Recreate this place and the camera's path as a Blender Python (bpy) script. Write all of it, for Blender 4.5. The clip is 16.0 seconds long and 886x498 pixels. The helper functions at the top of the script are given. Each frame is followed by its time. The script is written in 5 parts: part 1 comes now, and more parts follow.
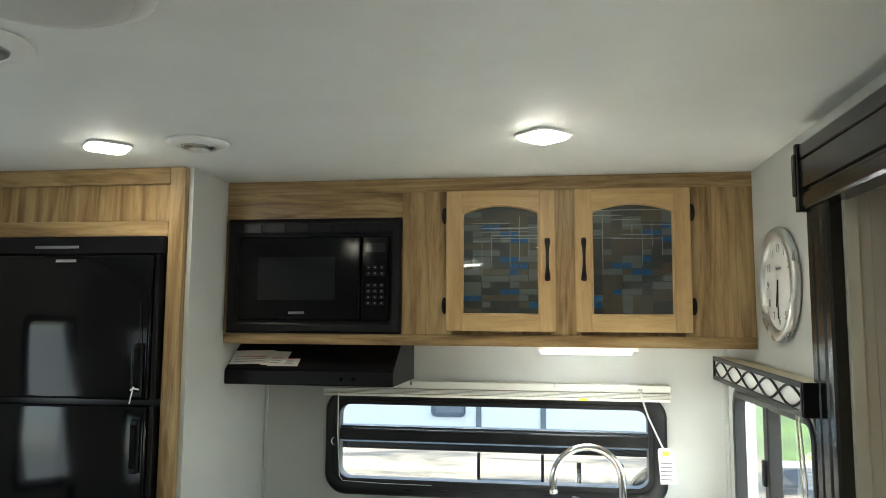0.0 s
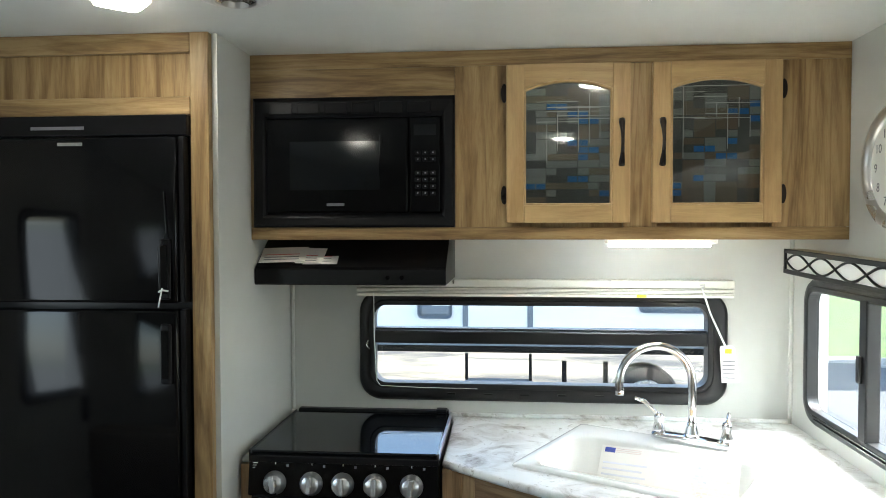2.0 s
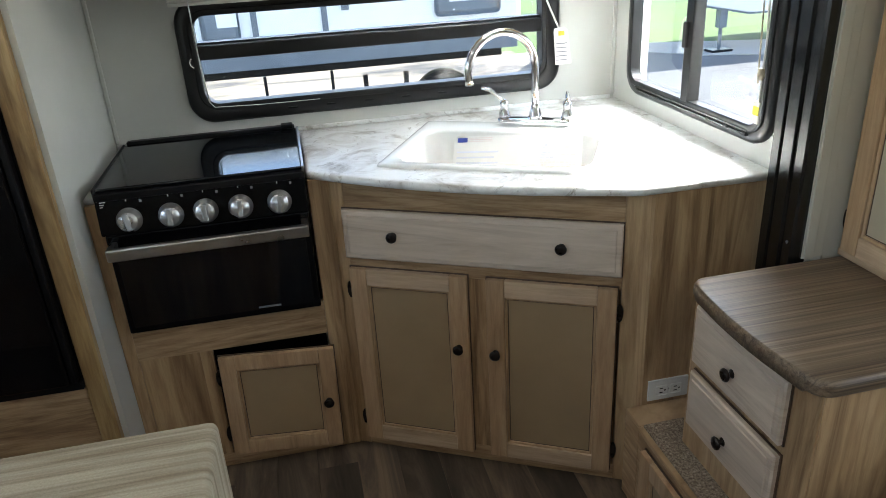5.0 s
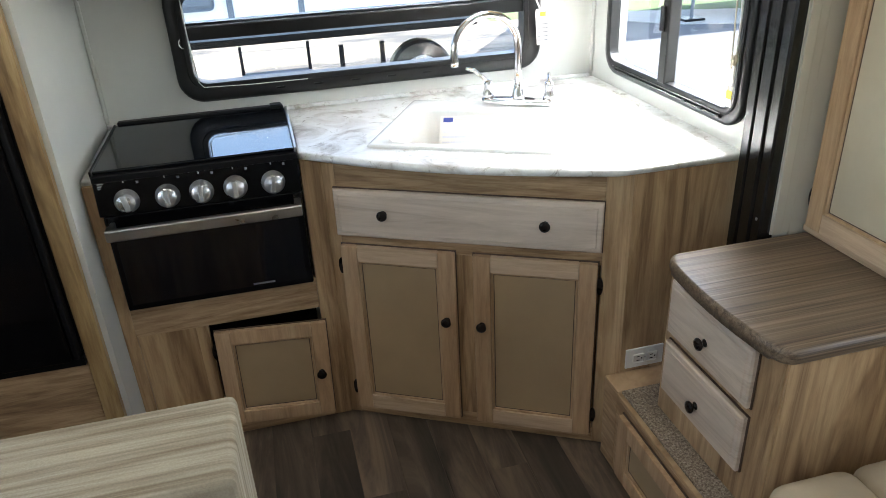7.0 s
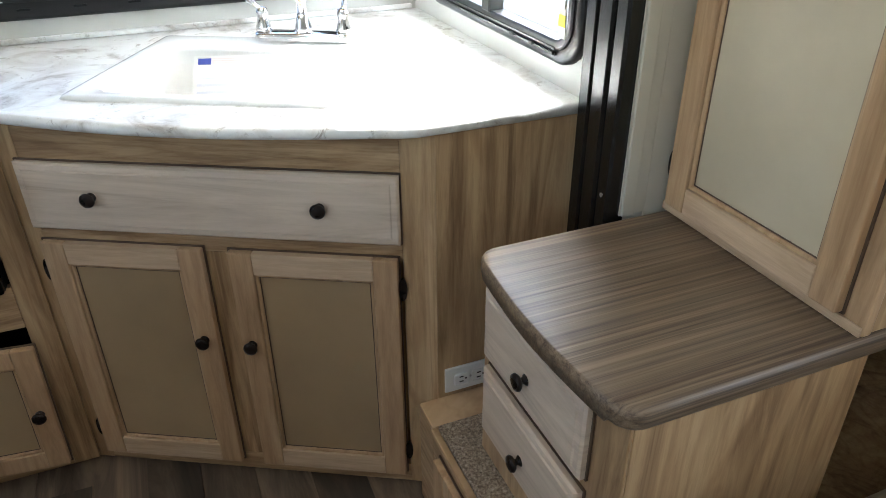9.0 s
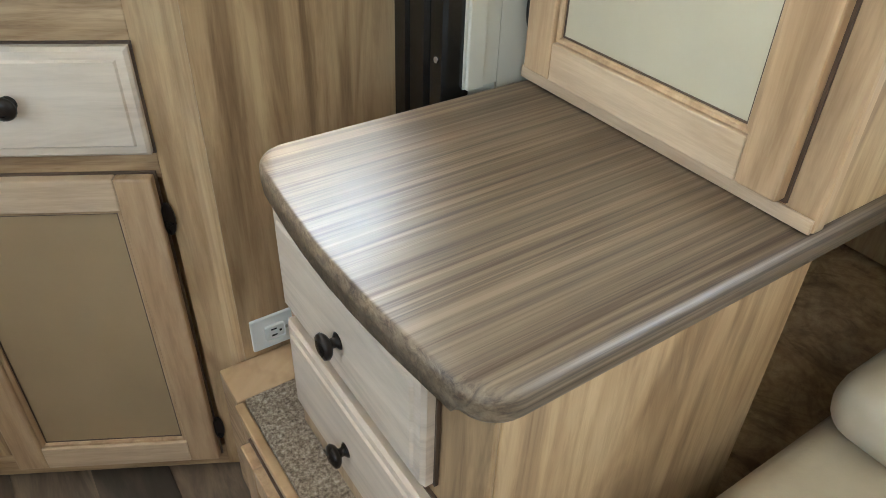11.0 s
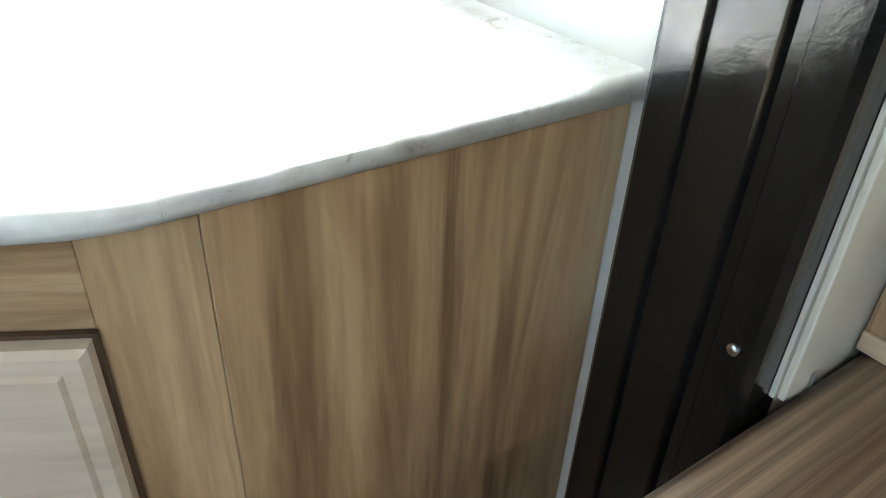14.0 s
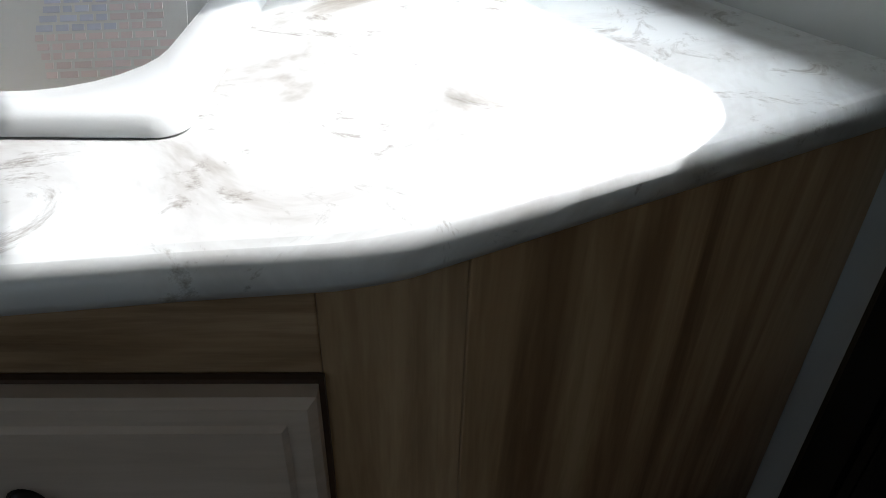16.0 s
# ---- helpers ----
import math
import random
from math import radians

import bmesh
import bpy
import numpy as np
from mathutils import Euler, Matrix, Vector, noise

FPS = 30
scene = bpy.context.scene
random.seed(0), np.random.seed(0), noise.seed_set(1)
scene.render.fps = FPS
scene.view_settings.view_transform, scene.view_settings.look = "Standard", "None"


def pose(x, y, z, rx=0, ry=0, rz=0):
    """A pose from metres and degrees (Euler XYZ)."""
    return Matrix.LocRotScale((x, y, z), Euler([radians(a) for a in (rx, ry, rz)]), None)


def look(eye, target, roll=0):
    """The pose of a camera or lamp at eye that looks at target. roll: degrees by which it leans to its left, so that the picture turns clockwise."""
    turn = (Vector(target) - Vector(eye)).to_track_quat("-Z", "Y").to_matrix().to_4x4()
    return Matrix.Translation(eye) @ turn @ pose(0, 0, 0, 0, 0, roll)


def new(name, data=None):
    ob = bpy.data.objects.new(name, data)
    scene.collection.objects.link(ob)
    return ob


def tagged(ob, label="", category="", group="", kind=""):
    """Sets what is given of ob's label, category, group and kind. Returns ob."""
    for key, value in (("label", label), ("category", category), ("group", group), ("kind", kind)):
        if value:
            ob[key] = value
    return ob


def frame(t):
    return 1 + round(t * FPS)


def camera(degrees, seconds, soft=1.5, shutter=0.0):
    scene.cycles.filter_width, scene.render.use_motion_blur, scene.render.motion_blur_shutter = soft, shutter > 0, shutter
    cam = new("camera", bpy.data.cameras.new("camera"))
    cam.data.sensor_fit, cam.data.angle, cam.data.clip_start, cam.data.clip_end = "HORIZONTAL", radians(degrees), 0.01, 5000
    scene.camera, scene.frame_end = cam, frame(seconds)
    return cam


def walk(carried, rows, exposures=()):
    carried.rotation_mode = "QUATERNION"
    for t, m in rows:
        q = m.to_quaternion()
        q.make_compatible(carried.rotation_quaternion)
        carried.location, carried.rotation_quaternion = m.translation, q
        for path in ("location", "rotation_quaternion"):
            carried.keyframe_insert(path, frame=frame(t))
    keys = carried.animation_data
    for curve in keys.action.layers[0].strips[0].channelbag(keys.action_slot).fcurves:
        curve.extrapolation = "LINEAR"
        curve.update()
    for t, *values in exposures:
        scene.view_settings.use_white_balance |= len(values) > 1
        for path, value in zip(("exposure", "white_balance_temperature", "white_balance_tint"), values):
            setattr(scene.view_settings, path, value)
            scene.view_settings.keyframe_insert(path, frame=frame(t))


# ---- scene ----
cam = camera(63.2, 16.0, 0.9)
PATH = [
    (0, (1.002, 0.491, 1.548), (0.715, 2.46, 1.752), 0.4),
    (0.5, (0.993, 0.559, 1.547), (0.702, 2.528, 1.741), 0.8),
    (1, (0.924, 0.621, 1.54), (0.656, 2.596, 1.707), 0.9),
    (1.5, (0.811, 0.667, 1.538), (0.589, 2.653, 1.608), 0.3),
    (2, (0.697, 0.695, 1.512), (0.519, 2.686, 1.452), -0.1),
    (2.5, (0.667, 0.71, 1.5), (0.53, 2.691, 1.263), -0.4),
    (3, (0.638, 0.732, 1.464), (0.561, 2.692, 1.075), -0.5),
    (3.5, (0.616, 0.742, 1.44), (0.632, 2.658, 0.867), -2.8),
    (4, (0.608, 0.754, 1.45), (0.746, 2.62, 0.743), -4.0),
    (4.5, (0.561, 0.754, 1.447), (0.857, 2.574, 0.671), -3.5),
    (7, (0.467, 0.695, 1.512), (0.875, 2.435, 0.614), -2.9),
    (7.5, (0.503, 0.739, 1.492), (0.924, 2.465, 0.574), -2.4),
    (8, (0.593, 0.855, 1.442), (0.991, 2.594, 0.537), -2.0),
    (8.5, (0.749, 0.999, 1.377), (1.235, 2.706, 0.455), -1.5),
    (9, (0.878, 1.101, 1.317), (1.53, 2.701, 0.31), -0.4),
    (9.5, (0.954, 1.187, 1.258), (1.746, 2.687, 0.199), 1.5),
    (10, (1.016, 1.264, 1.196), (1.877, 2.684, 0.082), 2.1),
    (12.3, (1.128, 1.414, 1.053), (2.069, 2.686, -0.17), 1.8),
    (12.5, (1.129, 1.431, 1.069), (2.06, 2.735, -0.128), 1.9),
    (13, (1.131, 1.537, 1.091), (2.098, 2.891, -0.018), 2.2),
    (13.5, (1.192, 1.717, 1.07), (2.162, 3.109, 0.012), 1.7),
    (14, (1.231, 1.882, 1.039), (2.209, 3.239, -0.058), 2.6),
    (14.2, (1.233, 1.916, 1.029), (2.179, 3.297, -0.066), 1.8),
    (14.5, (1.23, 1.952, 1.024), (2.138, 3.352, -0.078), 1.1),
    (15, (1.225, 1.975, 1.021), (2.071, 3.422, -0.07), 0.3),
    (15.5, (1.217, 1.98, 1.024), (2.023, 3.435, -0.085), 0.4),
    (16, (1.177, 1.99, 1.029), (2.016, 3.396, -0.119), 1.5),
]
EXPOSURES = [(0, 2.2, 6450, 4), (0.5, 2.2, 6450, 4), (1.5, 2.4, 6350, 5), (2.0, 2.3, 6250, 6), (2.5, 1.95, 6200, 6), (3.0, 1.85, 6200, 7), (3.5, 1.75, 6150, 8), (4.5, 2.05, 6250, 9),
             (7, 2.6, 6300, 11), (8.5, 2.65, 6200, 11), (9, 2.6, 6200, 11), (9.5, 3.3, 6200, 9), (10, 3.6, 6200, 8), (12.5, 3.42, 6000, 4),
             (14, 3.3, 5950, 6), (14.5, 2.85, 5900, 8), (15, 2.0, 5900, 8), (15.5, 0.8, 5900, 9), (16, 0.05, 5900, 10)]
walk(cam, [(t, look(eye, target, roll)) for t, eye, target, roll in PATH], EXPOSURES)

# ---- daylight ----
SUN_WAY = Vector((1.0, 0.3, 0.92)).normalized()
world = bpy.data.worlds.new("sky")
scene.world = world
world.use_nodes = True
wn = world.node_tree.nodes
sky = wn.new("ShaderNodeTexSky")
sky.sky_type, sky.sun_disc = "NISHITA", False
sky.sun_elevation = math.asin(SUN_WAY.z)
sky.sun_rotation = math.atan2(SUN_WAY.x, SUN_WAY.y)
wn["Background"].inputs[1].default_value = 0.15
world.node_tree.links.new(sky.outputs[0], wn["Background"].inputs[0])
sun = new("sun", bpy.data.lights.new("sun", "SUN"))
sun.data.energy, sun.data.angle, sun.data.color = 5.0, radians(0.5), (1.0, 0.95, 0.87)
sun.matrix_world = look(SUN_WAY * 20, (0, 0, 0))


def window_light(name, eye, target, wide, high, watts):
    """An area lamp added in or above a window to stand in for sky light."""
    ob = new(name, bpy.data.lights.new(name, "AREA"))
    ob.data.shape, ob.data.size, ob.data.size_y, ob.data.energy = "RECTANGLE", wide, high, watts
    ob.data.color = (0.86, 0.94, 1.0)
    ob.matrix_world = look(eye, target)
    return ob


# Fill lamps added at two unseen windows to light the room.
window_light("fill_light_dinette", (-0.74, 0.2, 1.2), (1, 0.2, 1.7), 1.0, 0.5, 0.7)
window_light("fill_light_sofa", (2.42, 0.55, 1.35), (0, 0.55, 1.9), 1.2, 0.5, 1.5)
# Fill lamps added outside, hidden above the openings, to brighten the counter.
window_light("fill_light_sink", (1.74, 2.56, 1.56), (1.1, 2.6, 0.88), 0.66, 0.22, 4.6)
window_light("fill_light_kitchen", (0.8, 3.21, 1.47), (0.8, 2.75, 0.88), 1.1, 0.22, 3.0)
window_light("window_light_door", (-0.76, 1.95, 1.3), (1, 1.95, 1.7), 0.34, 0.48, 0.5)


# ---- materials ----
def nodes_of(name):
    m = bpy.data.materials.new(name)
    m.use_nodes = True
    t = m.node_tree
    return m, t, t.nodes, t.links, t.nodes["Principled BSDF"]


def coords(t, scale, shift=True):
    """Object coordinates, moved by chance from piece to piece, stretched by scale."""
    n, l = t.nodes, t.links
    co = n.new("ShaderNodeTexCoord")
    mp = n.new("ShaderNodeMapping")
    mp.inputs["Scale"].default_value = scale
    if shift:
        info, mul = n.new("ShaderNodeObjectInfo"), n.new("ShaderNodeMath")
        mul.operation = "MULTIPLY"
        mul.inputs[1].default_value = 7.0
        l.new(info.outputs["Random"], mul.inputs[0])
        add = n.new("ShaderNodeVectorMath")
        l.new(co.outputs["Object"], add.inputs[0])
        l.new(mul.outputs[0], add.inputs[1])
        l.new(add.outputs[0], mp.inputs["Vector"])
    else:
        l.new(co.outputs["Object"], mp.inputs["Vector"])
    return mp.outputs[0]


def noise_tex(t, vec, scale, detail=4, rough=0.6, dist=0.0):
    n = t.nodes.new("ShaderNodeTexNoise")
    n.inputs["Scale"].default_value, n.inputs["Detail"].default_value = scale, detail
    n.inputs["Roughness"].default_value, n.inputs["Distortion"].default_value = rough, dist
    t.links.new(vec, n.inputs["Vector"])
    return n.outputs["Fac"]


def ramp(t, fac, stops):
    r = t.nodes.new("ShaderNodeValToRGB")
    r.color_ramp.elements[0].position, r.color_ramp.elements[1].position = stops[0][0], stops[-1][0]
    r.color_ramp.elements[0].color, r.color_ramp.elements[1].color = (*stops[0][1], 1), (*stops[-1][1], 1)
    for p, c in stops[1:-1]:
        r.color_ramp.elements.new(p).color = (*c, 1)
    t.links.new(fac, r.inputs[0])
    return r.outputs[0]


def mixed(t, a, b, fac, mode="MULTIPLY"):
    m = t.nodes.new("ShaderNodeMix")
    m.data_type, m.blend_type = "RGBA", mode
    if isinstance(fac, float):
        m.inputs[0].default_value = fac
    else:
        t.links.new(fac, m.inputs[0])
    t.links.new(a, m.inputs[6])
    if isinstance(b, tuple):
        m.inputs[7].default_value = (*b, 1)
    else:
        t.links.new(b, m.inputs[7])
    return m.outputs[2]


def bumped(t, bsdf, fac, strength, dist=0.002):
    b = t.nodes.new("ShaderNodeBump")
    b.inputs["Strength"].default_value, b.inputs["Distance"].default_value = strength, dist
    t.links.new(fac, b.inputs["Height"])
    t.links.new(b.outputs[0], bsdf.inputs["Normal"])


STRETCH = {"v": (10, 10, 0.9), "h": (1.1, 1.1, 12), "x": (0.6, 52, 52)}


def math_node(t, kind, a, b):
    m = t.nodes.new("ShaderNodeMath")
    m.operation = kind
    t.links.new(a, m.inputs[0])
    m.inputs[1].default_value = b
    return m.outputs[0]


def wood(name, light, mid, dark, grain="v", rough=0.42, fine=6.0, streak=0.75, gloss=0.4, lines=0.6, rings=0.3):
    """Printed or lacquered wood: broad bands, growth rings, fine grain and dark streaks along one axis."""
    m, t, n, l, b = nodes_of(name)
    v = coords(t, STRETCH[grain])
    band = noise_tex(t, v, 1.3, 5, 0.66, 1.3)
    col = ramp(t, band, [(0.34, dark), (0.47, mid), (0.62, light)])
    figure = noise_tex(t, v, 0.42, 2, 0.45, 0.7)
    ring_wave = math_node(t, "SINE", math_node(t, "MULTIPLY", figure, 95.0), 0.0)
    col = mixed(t, col, ramp(t, ring_wave, [(0.35, (1, 1, 1)), (0.98, (0.5, 0.38, 0.28))]), rings)
    line = noise_tex(t, v, fine, 4, 0.75, 0.3)
    col = mixed(t, col, ramp(t, line, [(0.36, (0.5, 0.42, 0.36)), (0.55, (1, 1, 1))]), lines)
    knot = noise_tex(t, v, 0.62, 3, 0.55, 1.8)
    col = mixed(t, col, ramp(t, knot, [(0.3, (0.3, 0.21, 0.15)), (0.4, (1, 1, 1))]), streak)
    l.new(col, b.inputs["Base Color"])
    l.new(ramp(t, line, [(0.2, (rough + 0.03,) * 3), (0.8, (rough - 0.03,) * 3)]), b.inputs["Roughness"])
    b.inputs["Specular IOR Level"].default_value = gloss
    bumped(t, b, line, 0.02)
    return m


def plain(name, colour, rough=0.5, metal=0.0, vary=0.12, scale=25.0, bump=0.05, coat=0.0, gloss=0.5):
    m, t, n, l, b = nodes_of(name)
    v = coords(t, (1, 1, 1))
    big, fine = noise_tex(t, v, scale * 0.15, 3), noise_tex(t, v, scale, 4)
    lo, hi = tuple(c * (1 - vary) for c in colour), tuple(min(1, c * (1 + vary)) for c in colour)
    col = ramp(t, big, [(0.3, lo), (0.7, hi)])
    col = mixed(t, col, ramp(t, fine, [(0.3, (1 - vary,) * 3), (0.7, (1, 1, 1))]), 0.5)
    l.new(col, b.inputs["Base Color"])
    l.new(ramp(t, big, [(0.3, (max(0.03, rough - 0.05),) * 3), (0.7, (rough + 0.05,) * 3)]), b.inputs["Roughness"])
    b.inputs["Metallic"].default_value, b.inputs["Coat Weight"].default_value = metal, coat
    b.inputs["Specular IOR Level"].default_value = gloss
    if bump:
        bumped(t, b, fine, bump)
    return m


def patchy(name, dark, pale):
    """Pale grit; dark patches paint in asphalt grey and ground shade."""
    m, t, n, l, b = nodes_of(name)
    v = coords(t, (0.35, 0.8, 1), False)
    big, fine = noise_tex(t, v, 1.4, 5, 0.65, 0.6), noise_tex(t, coords(t, (1, 1, 1), False), 14.0, 4, 0.7)
    col = mixed(t, ramp(t, big, [(0.38, dark), (0.56, pale)]), ramp(t, fine, [(0.3, (0.6, 0.6, 0.6)), (0.7, (1, 1, 1))]), 0.8)
    l.new(col, b.inputs["Base Color"])
    b.inputs["Roughness"].default_value = 0.95
    return m


def glow(name, colour, strength):
    m, t, n, l, b = nodes_of(name)
    b.inputs["Base Color"].default_value = (0.9, 0.9, 0.88, 1)
    b.inputs["Emission Color"].default_value, b.inputs["Emission Strength"].default_value = (*colour, 1), strength
    return m


def glass(name, tint=(1, 1, 1)):
    m, t, n, l, b = nodes_of(name)
    b.inputs["Base Color"].default_value = (*tint, 1)
    b.inputs["Transmission Weight"].default_value, b.inputs["Roughness"].default_value = 1.0, 0.0
    b.inputs["IOR"].default_value = 1.45
    return m


OAK = wood("hickory_vertical", (0.44, 0.31, 0.15), (0.35, 0.23, 0.1), (0.21, 0.13, 0.058), "v", lines=0.45, rings=0.35)
OAK_H = wood("hickory_horizontal", (0.44, 0.31, 0.15), (0.34, 0.225, 0.098), (0.2, 0.124, 0.056), "h", lines=0.45)
PALE = wood("pale_hickory_vertical", (0.56, 0.395, 0.22), (0.46, 0.305, 0.165), (0.28, 0.175, 0.09), "v", streak=0.65, lines=0.4, rings=0.28)
PALE_H = wood("pale_hickory_horizontal", (0.54, 0.38, 0.225), (0.43, 0.29, 0.16), (0.29, 0.185, 0.1), "h")
MAPLE = wood("maple_stile", (0.54, 0.375, 0.225), (0.48, 0.32, 0.185), (0.38, 0.245, 0.135), "v", streak=0.15, lines=0.35, rings=0.12)
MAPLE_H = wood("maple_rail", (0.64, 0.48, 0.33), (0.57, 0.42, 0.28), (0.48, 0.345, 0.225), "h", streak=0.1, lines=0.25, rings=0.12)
GOLD = wood("golden_maple", (0.58, 0.4, 0.19), (0.53, 0.355, 0.165), (0.46, 0.3, 0.13), "v", streak=0.08, lines=0.25, rings=0.06)
GOLD_H = wood("golden_maple_rail", (0.6, 0.42, 0.2), (0.54, 0.37, 0.17), (0.47, 0.31, 0.14), "h", streak=0.08, lines=0.25, rings=0.06)
DRAWER = wood("whitewashed_drawer", (0.68, 0.57, 0.46), (0.6, 0.495, 0.39), (0.49, 0.395, 0.305), "h", fine=4.0, streak=0.15, lines=0.14, rings=0.08)
TAN_PANEL = plain("tan_panel", (0.38, 0.272, 0.155), 0.4, vary=0.12, scale=12, bump=0.02)
WALNUT = wood("greyed_walnut_laminate", (0.24, 0.18, 0.12), (0.165, 0.12, 0.079), (0.09, 0.064, 0.042), "x", 0.44, 2.6, 0.3, 0.55, 0.85, 0.14)
WALL = plain("grey_wallboard", (0.56, 0.565, 0.53), 0.5, vary=0.05, scale=14, bump=0.03)
CEIL = plain("ceiling_board", (0.74, 0.76, 0.73), 0.55, vary=0.03, scale=30, bump=0.05)
BLACK = plain("black_gloss", (0.003, 0.003, 0.0035), 0.1, vary=0.2, bump=0.0, gloss=0.2)
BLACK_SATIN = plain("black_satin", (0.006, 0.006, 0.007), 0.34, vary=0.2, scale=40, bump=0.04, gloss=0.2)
TRIM_BLACK = plain("black_trim", (0.007, 0.007, 0.007), 0.2, vary=0.2, scale=160, bump=0.12)
FRAME_BLACK = plain("black_window_frame", (0.008, 0.008, 0.009), 0.34, vary=0.2, scale=40)
# Dark brown for glaze lines and for gap shade painted round the fronts.
GLAZE_SHADE = plain("dark_brown_glaze_and_gap_shade", (0.1, 0.06, 0.038), 0.5, vary=0.25, scale=50)
BRONZE = plain("dark_bronze", (0.028, 0.022, 0.019), 0.28, 0.7, scale=60)
STEEL = plain("brushed_steel", (0.52, 0.51, 0.49), 0.3, 1.0, scale=80, vary=0.08)
KNOB = plain("silver_knob", (0.55, 0.55, 0.55), 0.3, 0.85, scale=60, vary=0.06)
CHROME = plain("chrome", (0.75, 0.75, 0.76), 0.1, 1.0, vary=0.04, bump=0)
WHITE = plain("white_plastic", (0.78, 0.78, 0.75), 0.35, vary=0.04)
BLIND = plain("ivory_blind", (0.72, 0.71, 0.64), 0.42, vary=0.05)
SINK = plain("white_sink_acrylic", (0.8, 0.81, 0.8), 0.18, vary=0.03, bump=0)
PAPER = plain("paper", (0.75, 0.72, 0.68), 0.7, vary=0.08)
BEIGE = plain("beige_lining", (0.52, 0.46, 0.34), 0.5, vary=0.1, scale=14)
LEATHER = plain("cream_vinyl_leather", (0.5, 0.42, 0.3), 0.42, vary=0.1, scale=55, bump=0.25)
SILVER = plain("silver_plastic", (0.6, 0.6, 0.58), 0.28, 0.8, vary=0.05)
LENS = glow("lamp_lens", (1.0, 0.93, 0.8), 13.0)
LED = glow("led_tube", (0.95, 1.0, 1.0), 14.0)
PANE = glass("window_glass", (0.96, 0.98, 0.98))
TEMPERED = plain("black_tempered_glass", (0.004, 0.005, 0.007), 0.04, vary=0.1, bump=0)
DARK_GLASS = plain("dark_cabinet_backing", (0.075, 0.082, 0.075), 0.08, vary=0.1, bump=0)
TILE_BLUE = plain("blue_inlay", (0.025, 0.14, 0.38), 0.1, bump=0)
TILE_TAUPE = plain("taupe_inlay", (0.15, 0.125, 0.09), 0.1, bump=0)
TILE_GREY = plain("grey_inlay", (0.21, 0.23, 0.215), 0.1, bump=0)
TILE_LINE = plain("pale_inlay_line", (0.6, 0.62, 0.58), 0.12, bump=0)
INK = plain("grey_ink", (0.2, 0.2, 0.22), 0.6, bump=0)
INK_BLUE = plain("blue_ink", (0.05, 0.08, 0.4), 0.6, bump=0)
INK_RED = plain("red_ink", (0.55, 0.12, 0.12), 0.6, bump=0)
PALE_BLUE = plain("faded_blue_print", (0.64, 0.68, 0.78), 0.6, bump=0)
PALE_RED = plain("faded_red_print", (0.77, 0.69, 0.69), 0.6, bump=0)
INK_YELLOW = plain("yellow_ink", (0.7, 0.6, 0.05), 0.6, bump=0)
TRAILER_WHITE = plain("white_fibreglass", (0.88, 0.86, 0.82), 0.3, vary=0.03, scale=3)
TRAILER_GREY = plain("grey_trailer_trim", (0.16, 0.18, 0.2), 0.4)
ORANGE = plain("orange_marker", (0.8, 0.16, 0.03), 0.3)
# The dark tone also stands in for shade lying on the gravel.
GRAVEL = patchy("pale_gravel", (0.05, 0.05, 0.05), (0.24, 0.21, 0.16))
ASPHALT = plain("asphalt", (0.1, 0.105, 0.11), 0.9, vary=0.2, scale=5, bump=0.3)
CONCRETE = plain("concrete", (0.4, 0.38, 0.34), 0.85, vary=0.15, scale=4)
BOARD = plain("cream_white_board", (0.62, 0.6, 0.53), 0.45, vary=0.05, scale=20)
GRASS = plain("lawn", (0.07, 0.13, 0.025), 0.9, vary=0.3, scale=5, bump=0.5)


def marble():
    m, t, n, l, b = nodes_of("white_marble_laminate")
    v = coords(t, (1, 1, 1), False)
    cloud = noise_tex(t, v, 7.0, 6, 0.62, 0.9)
    vein = noise_tex(t, v, 14.0, 8, 0.75, 2.2)
    col = ramp(t, cloud, [(0.33, (0.33, 0.3, 0.26)), (0.43, (0.62, 0.61, 0.59)), (0.54, (0.79, 0.8, 0.79))])
    col = mixed(t, col, ramp(t, vein, [(0.34, (0.27, 0.22, 0.17)), (0.44, (1, 1, 1))]), 0.75)
    l.new(col, b.inputs["Base Color"])
    b.inputs["Roughness"].default_value = 0.28
    return m


def carpet():
    m, t, n, l, b = nodes_of("speckled_carpet")
    v = coords(t, (1, 1, 1), False)
    f = noise_tex(t, v, 160.0, 3, 0.8)
    l.new(ramp(t, f, [(0.32, (0.1, 0.075, 0.055)), (0.5, (0.3, 0.24, 0.18)), (0.68, (0.55, 0.48, 0.39))]), b.inputs["Base Color"])
    b.inputs["Roughness"].default_value = 0.95
    bumped(t, b, f, 1.0, 0.006)
    return m


def plank_floor():
    m, t, n, l, b = nodes_of("weathered_vinyl_plank")
    v = coords(t, (7, 0.9, 7))
    f = noise_tex(t, v, 1.6, 6, 0.65, 0.8)
    col = ramp(t, f, [(0.32, (0.022, 0.018, 0.015)), (0.5, (0.085, 0.066, 0.05)), (0.68, (0.2, 0.152, 0.11))])
    info = n.new("ShaderNodeObjectInfo")
    col = mixed(t, col, ramp(t, info.outputs["Random"], [(0.0, (0.45, 0.45, 0.45)), (1.0, (1.35, 1.28, 1.2))]), 1.0)
    l.new(col, b.inputs["Base Color"])
    b.inputs["Roughness"].default_value = 0.5
    bumped(t, b, f, 0.15)
    return m


